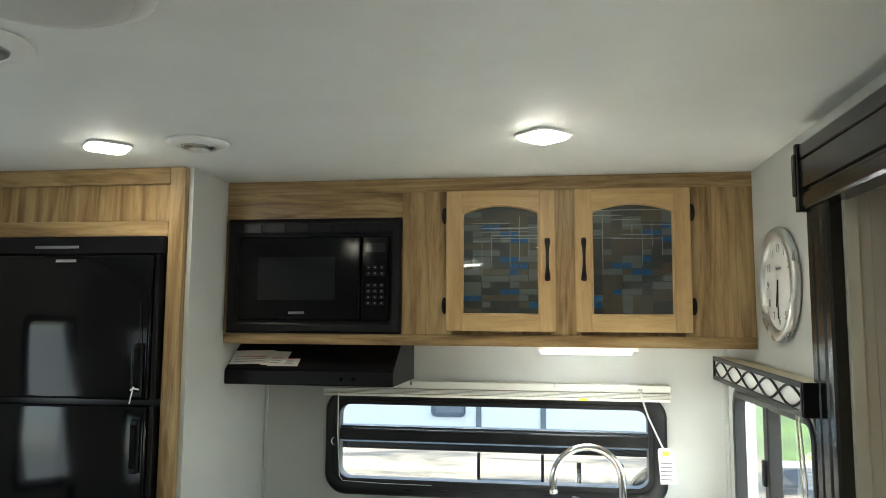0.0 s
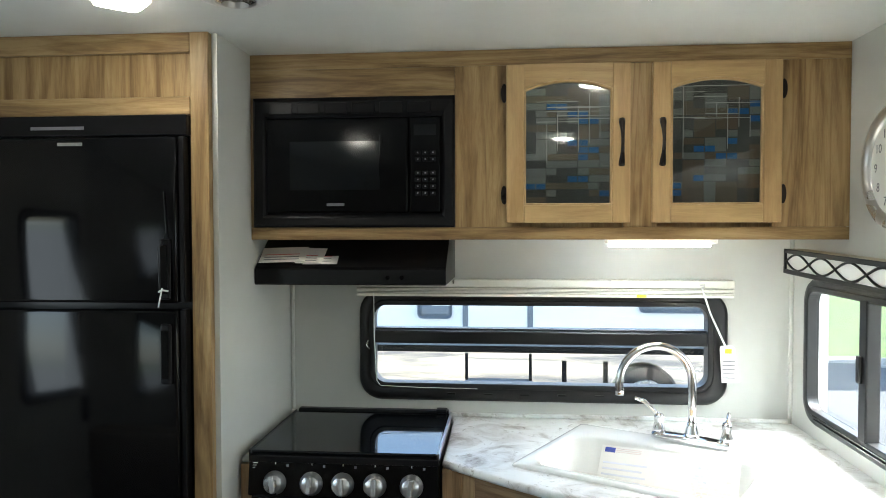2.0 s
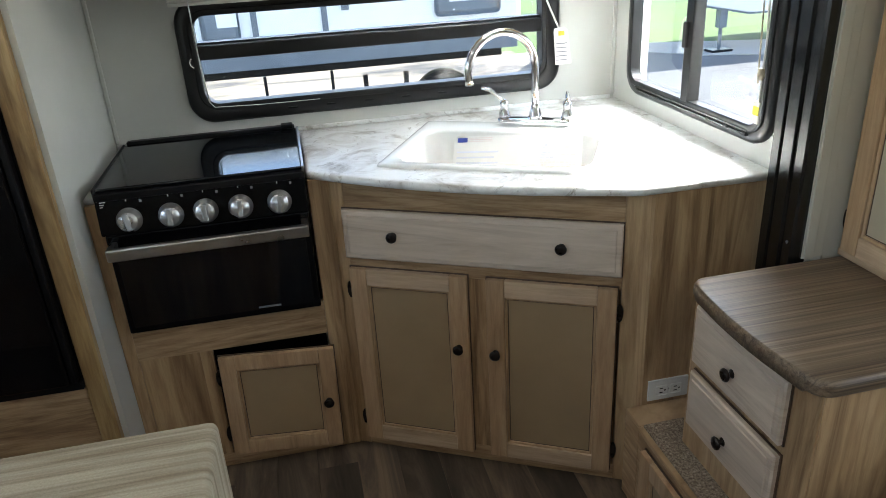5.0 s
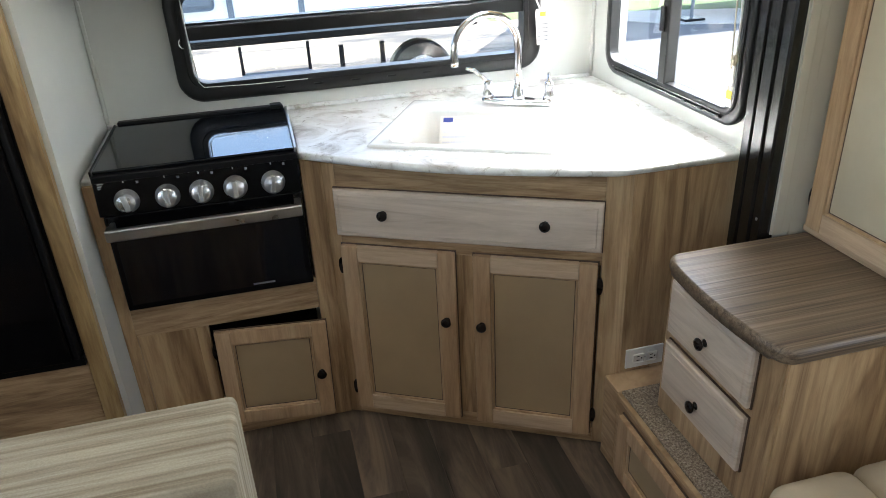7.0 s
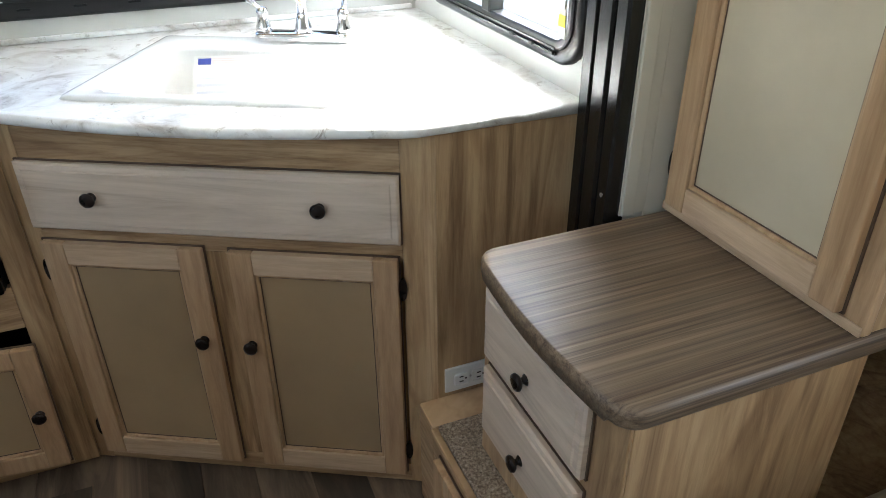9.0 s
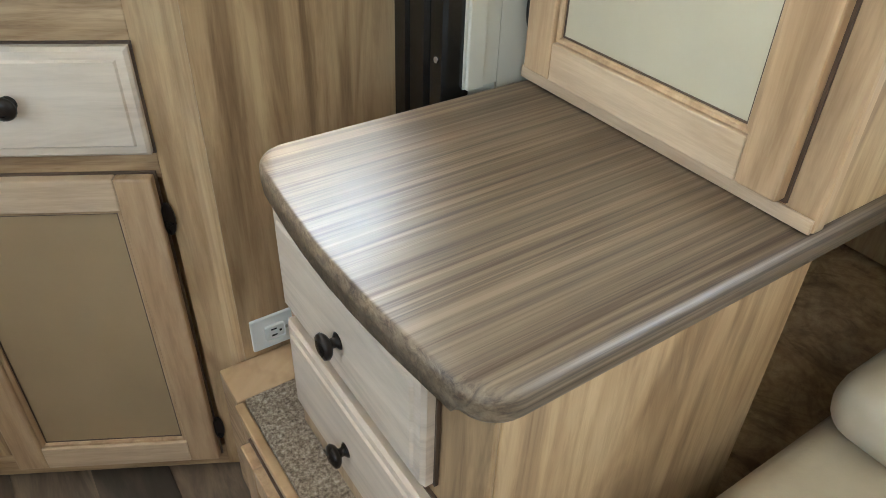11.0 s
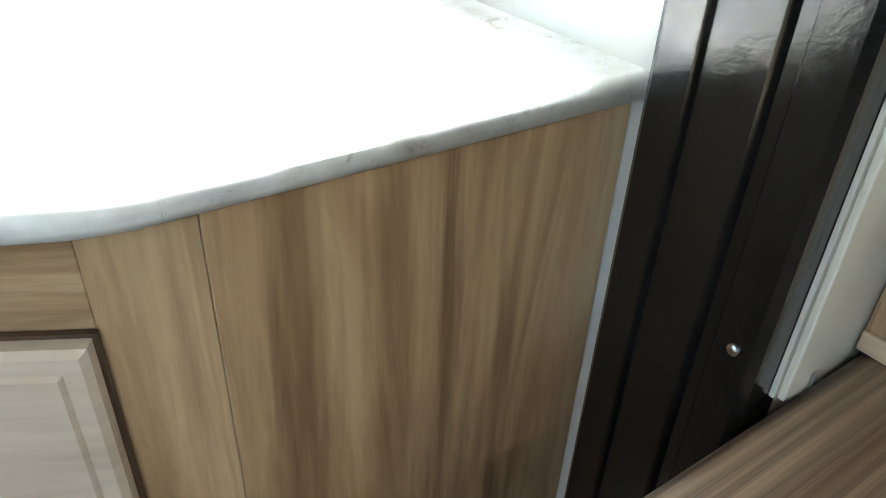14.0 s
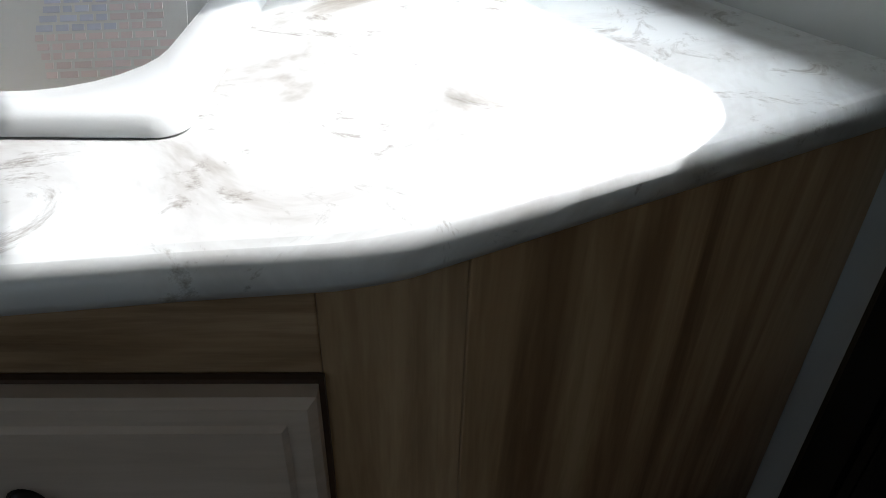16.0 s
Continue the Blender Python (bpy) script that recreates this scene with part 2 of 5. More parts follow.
def striped_fabric():
    m, t, n, l, b = nodes_of("striped_fabric")
    v = coords(t, (2, 60, 2), False)
    f = noise_tex(t, v, 1.2, 4, 0.6, 0.2)
    w = noise_tex(t, coords(t, (1, 1, 1), False), 300, 2)
    col = ramp(t, f, [(0.35, (0.26, 0.21, 0.14)), (0.6, (0.5, 0.44, 0.33))])
    l.new(mixed(t, col, ramp(t, w, [(0.3, (0.7, 0.7, 0.7)), (0.7, (1, 1, 1))]), 0.6), b.inputs["Base Color"])
    b.inputs["Roughness"].default_value = 0.9
    bumped(t, b, f, 0.4, 0.004)
    return m


MARBLE, CARPET, PLANK, FABRIC = marble(), carpet(), plank_floor(), striped_fabric()


# ---- building helpers ----
def mesh_of(name, bm, mat, smooth=False):
    bmesh.ops.recalc_face_normals(bm, faces=bm.faces[:])
    me = bpy.data.meshes.new(name)
    bm.to_mesh(me)
    bm.free()
    me.materials.append(mat)
    if smooth:
        for p in me.polygons:
            p.use_smooth = True
    return me


def part(name, bm, mat, parent, label="", smooth=False):
    """One mesh under a thing or a part; the mesh is in the world's metres."""
    ob = new(name, mesh_of(name, bm, mat, smooth))
    if parent is not None:
        ob.parent = parent
        if parent.type == "EMPTY":
            ob.matrix_parent_inverse = Matrix.Translation(-parent.location)
    if label:
        tagged(ob, label)
    return ob


def thing(name, at, label, category, group="", kind=""):
    ob = new(name)
    ob.empty_display_size = 0.1
    ob.location = at
    return tagged(ob, label, category, group, kind)


def structure(name, bm, mat, label, category):
    ob = new(name, mesh_of(name, bm, mat))
    return tagged(ob, label, category, "", "structure")


def box(x0, x1, y0, y1, z0, z1, bevel=0.0, m=None, bm=None, seg=2):
    """A box between two corners, its edges rounded by bevel, put through m."""
    b = bmesh.new()
    bmesh.ops.create_cube(b, size=1.0)
    for v in b.verts:
        v.co = Vector(((x0 + x1) / 2 + v.co.x * (x1 - x0), (y0 + y1) / 2 + v.co.y * (y1 - y0), (z0 + z1) / 2 + v.co.z * (z1 - z0)))
    if bevel:
        bmesh.ops.bevel(b, geom=b.edges[:], offset=bevel, segments=seg, profile=0.5, affect="EDGES")
    if m is not None:
        b.transform(m)
    return joined(bm, b)


def joined(bm, b):
    if bm is None:
        return b
    me = bpy.data.meshes.new("tmp")
    b.to_mesh(me)
    b.free()
    bm.from_mesh(me)
    bpy.data.meshes.remove(me)
    return bm


def prism(points, z0, z1, bevel=0.0, m=None, bm=None, seg=3):
    """A flat outline in x and y, raised from z0 to z1, with its top and bottom rims rounded."""
    b = bmesh.new()
    f = b.faces.new([b.verts.new((x, y, z0)) for x, y in points])
    up = bmesh.ops.extrude_face_region(b, geom=[f])["geom"]
    for v in up:
        if isinstance(v, bmesh.types.BMVert):
            v.co.z = z1
    if bevel:
        rims = [e for e in b.edges if abs(e.verts[0].co.z - e.verts[1].co.z) < 1e-6]
        bmesh.ops.bevel(b, geom=rims, offset=bevel, segments=seg, profile=0.5, affect="EDGES")
    if m is not None:
        b.transform(m)
    return joined(bm, b)


def rounded(a0, a1, b0, b1, r, n=6):
    out = []
    for cx, cy, s in ((a1 - r, b1 - r, 0), (a0 + r, b1 - r, 1), (a0 + r, b0 + r, 2), (a1 - r, b0 + r, 3)):
        for k in range(n + 1):
            w = (s + k / n) * math.pi / 2
            out.append((cx + r * math.cos(w), cy + r * math.sin(w)))
    return out


def ring(outer, inner, d0, d1, m, lip=0.0, bm=None):
    """A frame between two outlines of as many points, from depth d0 to d1 (local y inward), put through m."""
    b = bmesh.new()
    n = len(outer)
    rows = []
    for pts, d in ((outer, d1), (outer, d0 + lip), ([(o[0] * 0.8 + i[0] * 0.2, o[1] * 0.8 + i[1] * 0.2) for o, i in zip(outer, inner)], d0),
                   ([(o[0] * 0.25 + i[0] * 0.75, o[1] * 0.25 + i[1] * 0.75) for o, i in zip(outer, inner)], d0 + lip * 0.3), (inner, d0 + lip), (inner, d1)):
        rows.append([b.verts.new((x, d, z)) for x, z in pts])
    for k in range(len(rows)):
        a, c = rows[k], rows[(k + 1) % len(rows)]
        for j in range(n):
            b.faces.new((a[j], a[(j + 1) % n], c[(j + 1) % n], c[j]))
    b.transform(m)
    return joined(bm, b)


def lathe(profile, m=None, n=20, bm=None):
    """A turned shape: rows of radius and height, about z."""
    b = bmesh.new()
    rows = [[b.verts.new((r * math.cos(2 * math.pi * k / n), r * math.sin(2 * math.pi * k / n), z)) for k in range(n)] for r, z in profile]
    for a, c in zip(rows, rows[1:]):
        for k in range(n):
            b.faces.new((a[k], a[(k + 1) % n], c[(k + 1) % n], c[k]))
    b.faces.new(rows[0][::-1])
    b.faces.new(rows[-1])
    if m is not None:
        b.transform(m)
    return joined(bm, b)


def tube(points, r, n=10, bm=None):
    """A round bar along points; r is one radius or one for each point."""
    b = bmesh.new()
    pts = [Vector(p) for p in points]
    rs = r if isinstance(r, (list, tuple)) else [r] * len(pts)
    rows, side = [], None
    for i, p in enumerate(pts):
        way = (pts[min(i + 1, len(pts) - 1)] - pts[max(i - 1, 0)]).normalized()
        if side is None:
            side = way.orthogonal().normalized()
        side = (side - way * side.dot(way)).normalized()
        up = way.cross(side)
        rows.append([b.verts.new(p + rs[i] * (side * math.cos(2 * math.pi * k / n) + up * math.sin(2 * math.pi * k / n))) for k in range(n)])
    for a, c in zip(rows, rows[1:]):
        for k in range(n):
            b.faces.new((a[k], a[(k + 1) % n], c[(k + 1) % n], c[k]))
    b.faces.new(rows[0][::-1])
    b.faces.new(rows[-1])
    return joined(bm, b)


def plane_frame(origin, along):
    """Local x runs along a face seen from the room, local y goes into it, z is up."""
    a = Vector((along[0], along[1], 0)).normalized()
    inward = Vector((-a.y, a.x, 0))
    return Matrix(((a.x, inward.x, 0, origin[0]), (a.y, inward.y, 0, origin[1]), (0, 0, 1, 0), (0, 0, 0, 1)))


def lettering(text, size, m, mat, parent, name="lettering"):
    cu = bpy.data.curves.new(name, "FONT")
    cu.body, cu.size, cu.align_x, cu.align_y, cu.extrude = text, size, "CENTER", "CENTER", 0.0004
    cu.materials.append(mat)
    ob = new(name, cu)
    ob.parent = parent
    ob.matrix_basis = (Matrix.Translation(-parent.location) if parent.type == "EMPTY" else Matrix()) @ m
    return ob


def knob(m, s, z, parent, out=0.02):
    """A round dark pull on a short stem, standing out from the face."""
    t = m @ Matrix.Translation((s, -out, z)) @ Matrix.Rotation(radians(90), 4, "X")
    return part("knob", lathe([(0.01, 0), (0.008, 0.002), (0.0055, 0.004), (0.0055, 0.008), (0.012, 0.011), (0.0152, 0.015), (0.0138, 0.019), (0.007, 0.0215)], t, 18), BRONZE, parent, "dark bronze round knob", True)


def hinge(m, s, z, parent, out):
    b = prism([(0.009 * math.cos(k * math.pi / 8), 0.026 * math.sin(k * math.pi / 8)) for k in range(16)], 0, 0.006, 0.0015)
    b.transform(m @ Matrix.Translation((s, -out, z)) @ Matrix.Rotation(radians(90), 4, "X"))
    return part("hinge", b, BRONZE, parent, "dark bronze butt hinge")


def panel_door(parent, m, s0, s1, z0, z1, stile, mats, knob_at=None, hinge_s=None, thick=0.019, panel_mat=None):
    """A frame-and-panel door on a face: two stiles, two rails, a sunk panel with a bead round it."""
    v, h = mats
    door = part("door", box(s0 + stile - 0.004, s1 - stile + 0.004, -thick + 0.011, -0.002, z0 + stile - 0.004, z1 - stile + 0.004, 0, m), panel_mat or TAN_PANEL, parent, "frame and panel cabinet door")
    for a, c in ((s0, s0 + stile), (s1 - stile, s1)):
        part("stile", box(a, c, -thick, -0.002, z0, z1, 0.003, m), v, door)
    for a, c in ((z0, z0 + stile), (z1 - stile, z1)):
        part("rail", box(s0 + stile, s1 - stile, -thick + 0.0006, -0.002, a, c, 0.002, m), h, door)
    i = stile
    part("bead", ring([(s0 + i, z0 + i), (s1 - i, z0 + i), (s1 - i, z1 - i), (s0 + i, z1 - i)],
                      [(s0 + i + 0.007, z0 + i + 0.007), (s1 - i - 0.007, z0 + i + 0.007), (s1 - i - 0.007, z1 - i - 0.007), (s0 + i + 0.007, z1 - i - 0.007)],
                      -thick + 0.005, -0.004, m, 0.003), v, door)
    # Dark rim: edge glaze together with the door gap's shade, put in as colour.
    part("glazed_edge", box(s0 - 0.0028, s1 + 0.0028, -0.0045, -0.0005, z0 - 0.0028, z1 + 0.0028, 0, m), GLAZE_SHADE, door, "dark line of glaze and painted gap shade round the door")
    e = i + 0.0072
    part("glazed_line", ring([(s0 + e, z0 + e), (s1 - e, z0 + e), (s1 - e, z1 - e), (s0 + e, z1 - e)], [(s0 + e + 0.0022, z0 + e + 0.0022), (s1 - e - 0.0022, z0 + e + 0.0022), (s1 - e - 0.0022, z1 - e - 0.0022), (s0 + e + 0.0022, z1 - e - 0.0022)], -thick + 0.0098, -0.004, m, 0.0004), GLAZE_SHADE, door)
    if knob_at:
        knob(m, *knob_at, door, thick)
    if hinge_s is not None:
        for z in (z0 + 0.07, z1 - 0.07):
            hinge(m, hinge_s, z, door, 0.004)
    return door


def drawer_front(parent, m, s0, s1, z0, z1, knobs, mat, thick=0.02):
    """A slab drawer front with a sloping rim."""
    b = bmesh.new()
    rows = []
    for inset, d in ((0, -0.002), (0, -thick * 0.65), (0.004, -thick * 0.85), (0.014, -thick * 0.87), (0.0165, -thick)):
        rows.append([b.verts.new((x, d, z)) for x, z in ((s0 + inset, z0 + inset), (s1 - inset, z0 + inset), (s1 - inset, z1 - inset), (s0 + inset, z1 - inset))])
    for a, c in zip(rows, rows[1:]):
        for k in range(4):
            b.faces.new((a[k], a[(k + 1) % 4], c[(k + 1) % 4], c[k]))
    b.faces.new(rows[0][::-1])
    b.faces.new(rows[-1])
    b.transform(m)
    d = part("drawer_front", b, mat, parent, "whitewashed drawer front")
    # Dark rim that paints the shade of the drawer gap, with edge glaze.
    part("glazed_edge", box(s0 - 0.0028, s1 + 0.0028, -0.0045, -0.0005, z0 - 0.0028, z1 + 0.0028, 0, m), GLAZE_SHADE, d)
    for s, z in knobs:
        knob(m, s, z, d, thick)
    return d


# ---- the shell of the trailer ----
LEFT, RIGHT, BACK, FRONT, TOP = -0.76, 1.6, 3.066, -2.6, 2.0
GROUND = -0.75
structure("floor", box(LEFT - 0.06, RIGHT + 0.06, FRONT - 0.06, BACK + 0.06, -0.08, -0.004), PLANK, "dark weathered vinyl plank floor", "floor")
structure("ceiling", box(LEFT - 0.06, RIGHT + 0.06, FRONT - 0.06, BACK + 0.06, TOP, TOP + 0.06), CEIL, "smooth white ceiling board", "ceiling")


def pierced(axis, a0, a1, h0, h1, t0, t1, holes):
    """A wall along x or y with openings through it: strips between the sorted openings."""
    bm = bmesh.new()
    def add(p, q, r, s):
        if q - p > 1e-4 and s - r > 1e-4:
            if axis == "x":
                box(p, q, t0, t1, r, s, 0, None, bm)
            else:
                box(t0, t1, p, q, r, s, 0, None, bm)
    at = a0
    for p, q, r, s in sorted(holes):
        add(at, p, h0, h1)
        add(p, q, h0, r)
        add(p, q, s, h1)
        at = q
    add(at, a1, h0, h1)
    return bm


structure("wall_back", pierced("x", LEFT, RIGHT, -0.004, TOP, BACK, BACK + 0.05, [(0.235, 1.37, 0.965, 1.28)]), WALL, "pale grey wallboard with a wide window", "wall")
structure("wall_right", pierced("y", FRONT, BACK + 0.05, -0.004, TOP, RIGHT, RIGHT + 0.05, [(-1.0, 2.03, -0.004, 1.82), (2.205, 2.92, 0.955, 1.345)]), WALL, "pale grey wallboard beside the slide-out", "wall")
structure("wall_left", pierced("y", FRONT, BACK + 0.05, -0.004, TOP, LEFT - 0.05, LEFT, [(-0.35, 0.75, 0.95, 1.5), (1.76, 2.13, 1.04, 1.56)]), WALL, "pale grey wallboard with window openings", "wall")
structure("wall_front", box(LEFT, RIGHT, FRONT - 0.05, FRONT, -0.004, TOP), WALL, "plain grey wallboard", "wall")
part_x = -0.03
structure("wall_partition", box(part_x - 0.014, part_x, 2.46, BACK, -0.004, TOP), WALL, "pale grey side of the refrigerator alcove", "wall")
for nm, y0, x0 in (("trim_1", BACK - 0.012, part_x + 0.001), ("trim_2", BACK - 0.012, RIGHT - 0.013)):
    structure(nm, box(x0, x0 + 0.012, y0, BACK - 0.001, 0.902, 1.48 if nm == "trim_1" else 1.48, 0.003), WALL, "grey corner moulding", "trim")
# the slide-out box
structure("wall_slide_end", box(1.6425, 2.45, 2.026, 2.066, 0.2, 1.82), BOARD, "cream end board of the slide-out", "wall")
structure("wall_slide_lip", box(1.59, 1.6415, 2.0255, 2.0285, 0.726, 1.818), BOARD, "cream board edge inside the slide-out opening", "wall")
structure("trim_3", box(1.592, 1.617, 2.0195, 2.025, 0.726, 1.817, 0.0015), BOARD, "cream corner moulding inside the slide-out opening", "trim")
structure("wall_slide_outer", pierced("y", -1.05, 2.07, 0.2, 1.82, 2.45, 2.49, [(-0.1, 1.2, 1.05, 1.55)]), WALL, "grey outer wall of the slide-out", "wall")
structure("wall_slide_front", box(1.6425, 2.45, -1.05, -1.01, 0.2, 1.82), WALL, "plain end wall of the slide-out", "wall")
structure("ceiling_slide", box(1.6425, 2.49, -1.05, 2.07, 1.822, 1.86), CEIL, "white slide-out ceiling", "ceiling")


def face_y(y):
    return plane_frame((0, y), (1, 0))


def face_x(x):
    """A face that looks towards -x: local x is -y."""
    return plane_frame((x, 0), (0, -1))


# slide-out trim round the opening
def slide_trim():
    t = thing("slide_out_trim", (1.57, 2.09, 0), "glossy black grooved trim round the slide-out opening", "trim", "", "structure")
    prof = [(1.6, 2.148), (1.566, 2.148), (1.562, 2.143), (1.562, 2.118), (1.567, 2.115), (1.567, 2.109), (1.562, 2.106), (1.562, 2.074),
            (1.568, 2.07), (1.568, 2.062), (1.562, 2.058), (1.562, 2.034), (1.567, 2.029), (1.6, 2.029)]
    part("post", prism(prof, 0.0, 1.8), TRIM_BLACK, t)
    hp = [(1.6, 1.80), (1.556, 1.80), (1.552, 1.806), (1.552, 1.832), (1.558, 1.836), (1.558, 1.842), (1.551, 1.846), (1.551, 1.905), (1.556, 1.909), (1.551, 1.913), (1.551, 1.94), (1.556, 1.946), (1.6, 1.946)]
    b = prism(hp, -2.146, 1.0)
    b.transform(Matrix(((1, 0, 0, 0), (0, 0, -1, 0), (0, 1, 0, 0), (0, 0, 0, 1))))
    part("header", b, TRIM_BLACK, t)
    cap = box(1.545, 1.599, 2.1465, 2.162, 1.795, 1.948, 0.004)
    box(1.541, 1.599, 2.149, 2.166, 1.83, 1.925, 0.003, None, cap)
    part("end_cap", cap, TRIM_BLACK, t)
    part("screw", lathe([(0.004, 0), (0.004, 0.0015), (0.002, 0.0025)], Matrix.Translation((1.562, 2.045, 0.764)) @ Matrix.Rotation(radians(-90), 4, "Y"), 10), STEEL, t)


slide_trim()


# windows
def sash_window(name, m, a0, a1, z0, z1, glass_box, bars, label):
    w = thing(name, m @ Vector(((a0 + a1) / 2, 0, z0)), label, "window", "", "structure")
    g0, g1, h0, h1 = glass_box
    fr = part("window_frame", ring(rounded(a0, a1, z0, z1, 0.075, 8), rounded(g0, g1, h0, h1, 0.045, 8), -0.02, 0.05 if name == "window_1" else 0.014, m, 0.008), FRAME_BLACK, w, "black rounded window frame", True)
    part("inner_lip", ring(rounded(g0 - 0.012, g1 + 0.012, h0 - 0.012, h1 + 0.012, 0.055, 8), rounded(g0 + 0.006, g1 - 0.006, h0 + 0.006, h1 - 0.006, 0.04, 8), -0.024, 0.03 if name == "window_1" else 0.013, m, 0.003), FRAME_BLACK, fr)
    for b0, b1, c0, c1, d in bars:
        part("bar", box(b0, b1, -d, 0.04 if name == "window_1" else 0.01, c0, c1, 0.004, m), FRAME_BLACK, w)
    return w


w1 = sash_window("window_1", face_y(BACK), 0.207, 1.397, 0.94, 1.306, (0.253, 1.34, 0.992, 1.262),
                 [(0.256, 1.337, 1.128, 1.17, 0.012), (0.256, 1.337, 1.172, 1.179, 0.004)], "wide black-framed kitchen window above the counter")
for z0, z1, y in ((0.995, 1.13, 0.012), (1.176, 1.259, 0.02)):
    p = part("pane", box(0.26, 1.334, BACK + y, BACK + y + 0.004, z0, z1), PANE, w1)
    p.visible_shadow = False
for x in (0.5, 0.62, 0.74, 0.86, 0.98):
    part("weep_slot", box(x, x + 0.028, BACK - 0.022, BACK - 0.018, 0.962, 0.967), BLACK_SATIN, w1)
part("latch", tube([(0.245 + 0.012 * math.cos(a), BACK - 0.026, 1.125 + 0.014 * math.sin(a)) for a in np.linspace(2.0, 4.7, 8)], 0.0025, 8), SILVER, w1, "small silver latch")

w2 = sash_window("window_2", face_x(RIGHT), -2.935, -2.185, 0.935, 1.362, (-2.902, -2.222, 0.974, 1.33),
                 [(-2.578, -2.538, 0.975, 1.33, 0.026)], "black-framed sliding side window beside the sink")
for s0, s1, y in ((-2.9, -2.56, 0.004), (-2.55, -2.224, 0.009)):
    p = part("pane", box(s0, s1, y, y + 0.004, 0.98, 1.323, 0, face_x(RIGHT)), PANE, w2)
    p.visible_shadow = False
for k in range(2):
    part("track", box(-2.85, -2.26, -0.0235 - 0.002 * k, -0.018, 0.952 + 0.011 * k, 0.957 + 0.011 * k, 0.001, face_x(RIGHT)), TRIM_BLACK, w2)
part("pull", box(-2.578, -2.556, -0.034, -0.025, 1.12, 1.19, 0.004, face_x(RIGHT)), FRAME_BLACK, w2)
for s in (-2.44, -2.36, -2.28):
    part("weep_slot", box(s, s + 0.016, -0.0265, -0.0225, 0.953, 0.959, 0, face_x(RIGHT)), BLACK_SATIN, w2)
# Two unseen windows, added to let in light and hold the fill lamps.
sash_window("window_3", plane_frame((LEFT, 0), (0, 1)), -0.39, 0.79, 0.91, 1.54, (-0.34, 0.74, 0.96, 1.49), [], "unseen black-framed dinette window, added to let in light")
sash_window("window_4", plane_frame((2.45, 0), (0, -1)), -1.24, 0.14, 1.01, 1.59, (-1.19, 0.09, 1.06, 1.54), [], "unseen black-framed window behind the sofa, added to let in light")


# entry door in the left wall
def entry_door():
    m = plane_frame((LEFT, 0), (0, 1))
    d = thing("door_1", (LEFT, 2.0, 0), "white entry door with a tall window", "door", "", "structure")
    leaf = box(1.66, 1.76, -0.012, -0.001, 0.02, 1.93, 0, m)
    box(2.13, 2.4, -0.012, -0.001, 0.02, 1.93, 0, m, leaf)
    box(1.76, 2.13, -0.012, -0.001, 0.02, 1.04, 0, m, leaf)
    box(1.76, 2.13, -0.012, -0.001, 1.56, 1.93, 0, m, leaf)
    part("leaf", leaf, WHITE, d)
    part("window_frame", ring(rounded(1.735, 2.155, 1.015, 1.585, 0.05), rounded(1.77, 2.12, 1.05, 1.55, 0.03), -0.022, 0.02, m, 0.005), FRAME_BLACK, d)
    part("handle", box(1.69, 1.72, -0.05, -0.012, 0.9, 1.02, 0.006, m), BLACK_SATIN, d)


entry_door()


# raised blind above the kitchen window
def blind():
    b = thing("window_blind", (0.82, 3.04, 1.3), "ivory mini blind drawn up above the window", "blind")
    part("head_rail", box(0.212, 1.408, 3.018, 3.058, 1.318, 1.343, 0.003), BLIND, b)
    for k in range(4):
        part("slat", box(0.205, 1.405, 3.012, 3.056, 1.3 + 0.0042 * k, 1.3032 + 0.0042 * k, 0.001), BLIND, b)
    part("bottom_rail", box(0.205, 1.405, 3.014, 3.05, 1.288, 1.2985, 0.003), BLIND, b)
    for x in (0.52, 1.02):
        part("bracket", box(x, x + 0.006, 3.0155, 3.02, 1.33, 1.344), STEEL, b)
    part("yellow_label", box(1.105, 1.135, 3.0125, 3.0138, 1.289, 1.297), INK_YELLOW, b)
    part("cord", tube([(0.262, 3.012, 1.3), (0.264, 3.01, 1.15), (0.272, 3.01, 1.012)], 0.002, 6), WHITE, b)
    part("loop", tube([(0.272, 3.01, 1.012), (0.285, 3.008, 0.996), (0.42, 3.014, 0.99), (0.6, 3.02, 0.988)], 0.0012, 6), WHITE, b)
    part("wand", tube([(1.305, 3.012, 1.322), (1.33, 3.005, 1.24), (1.377, 3.0, 1.135)], 0.003, 8), WHITE, b)
    part("hook", tube([(1.3, 3.014, 1.328), (1.312, 3.008, 1.33), (1.308, 3.009, 1.318)], 0.003, 6), STEEL, b)
    tag = part("tag", prism([(-0.026, -0.055), (0.028, -0.058), (0.022, 0.05), (0.012, 0.06), (-0.02, 0.06), (-0.024, 0.05)], 0, 0.002, 0, Matrix.Translation((1.385, 2.998, 1.083)) @ Matrix.Rotation(radians(90), 4, "X") @ Matrix.Rotation(radians(5), 4, "Z")), PAPER, b, "hanging white warning tag")
    part("yellow_mark", box(1.372, 1.392, 2.9945, 2.9955, 1.118, 1.132), INK_YELLOW, tag)
    for k in range(5):
        part("print_bar", box(1.365, 1.402, 2.9945, 2.9955, 1.04 + 0.013 * k, 1.043 + 0.013 * k), INK, tag)


blind()


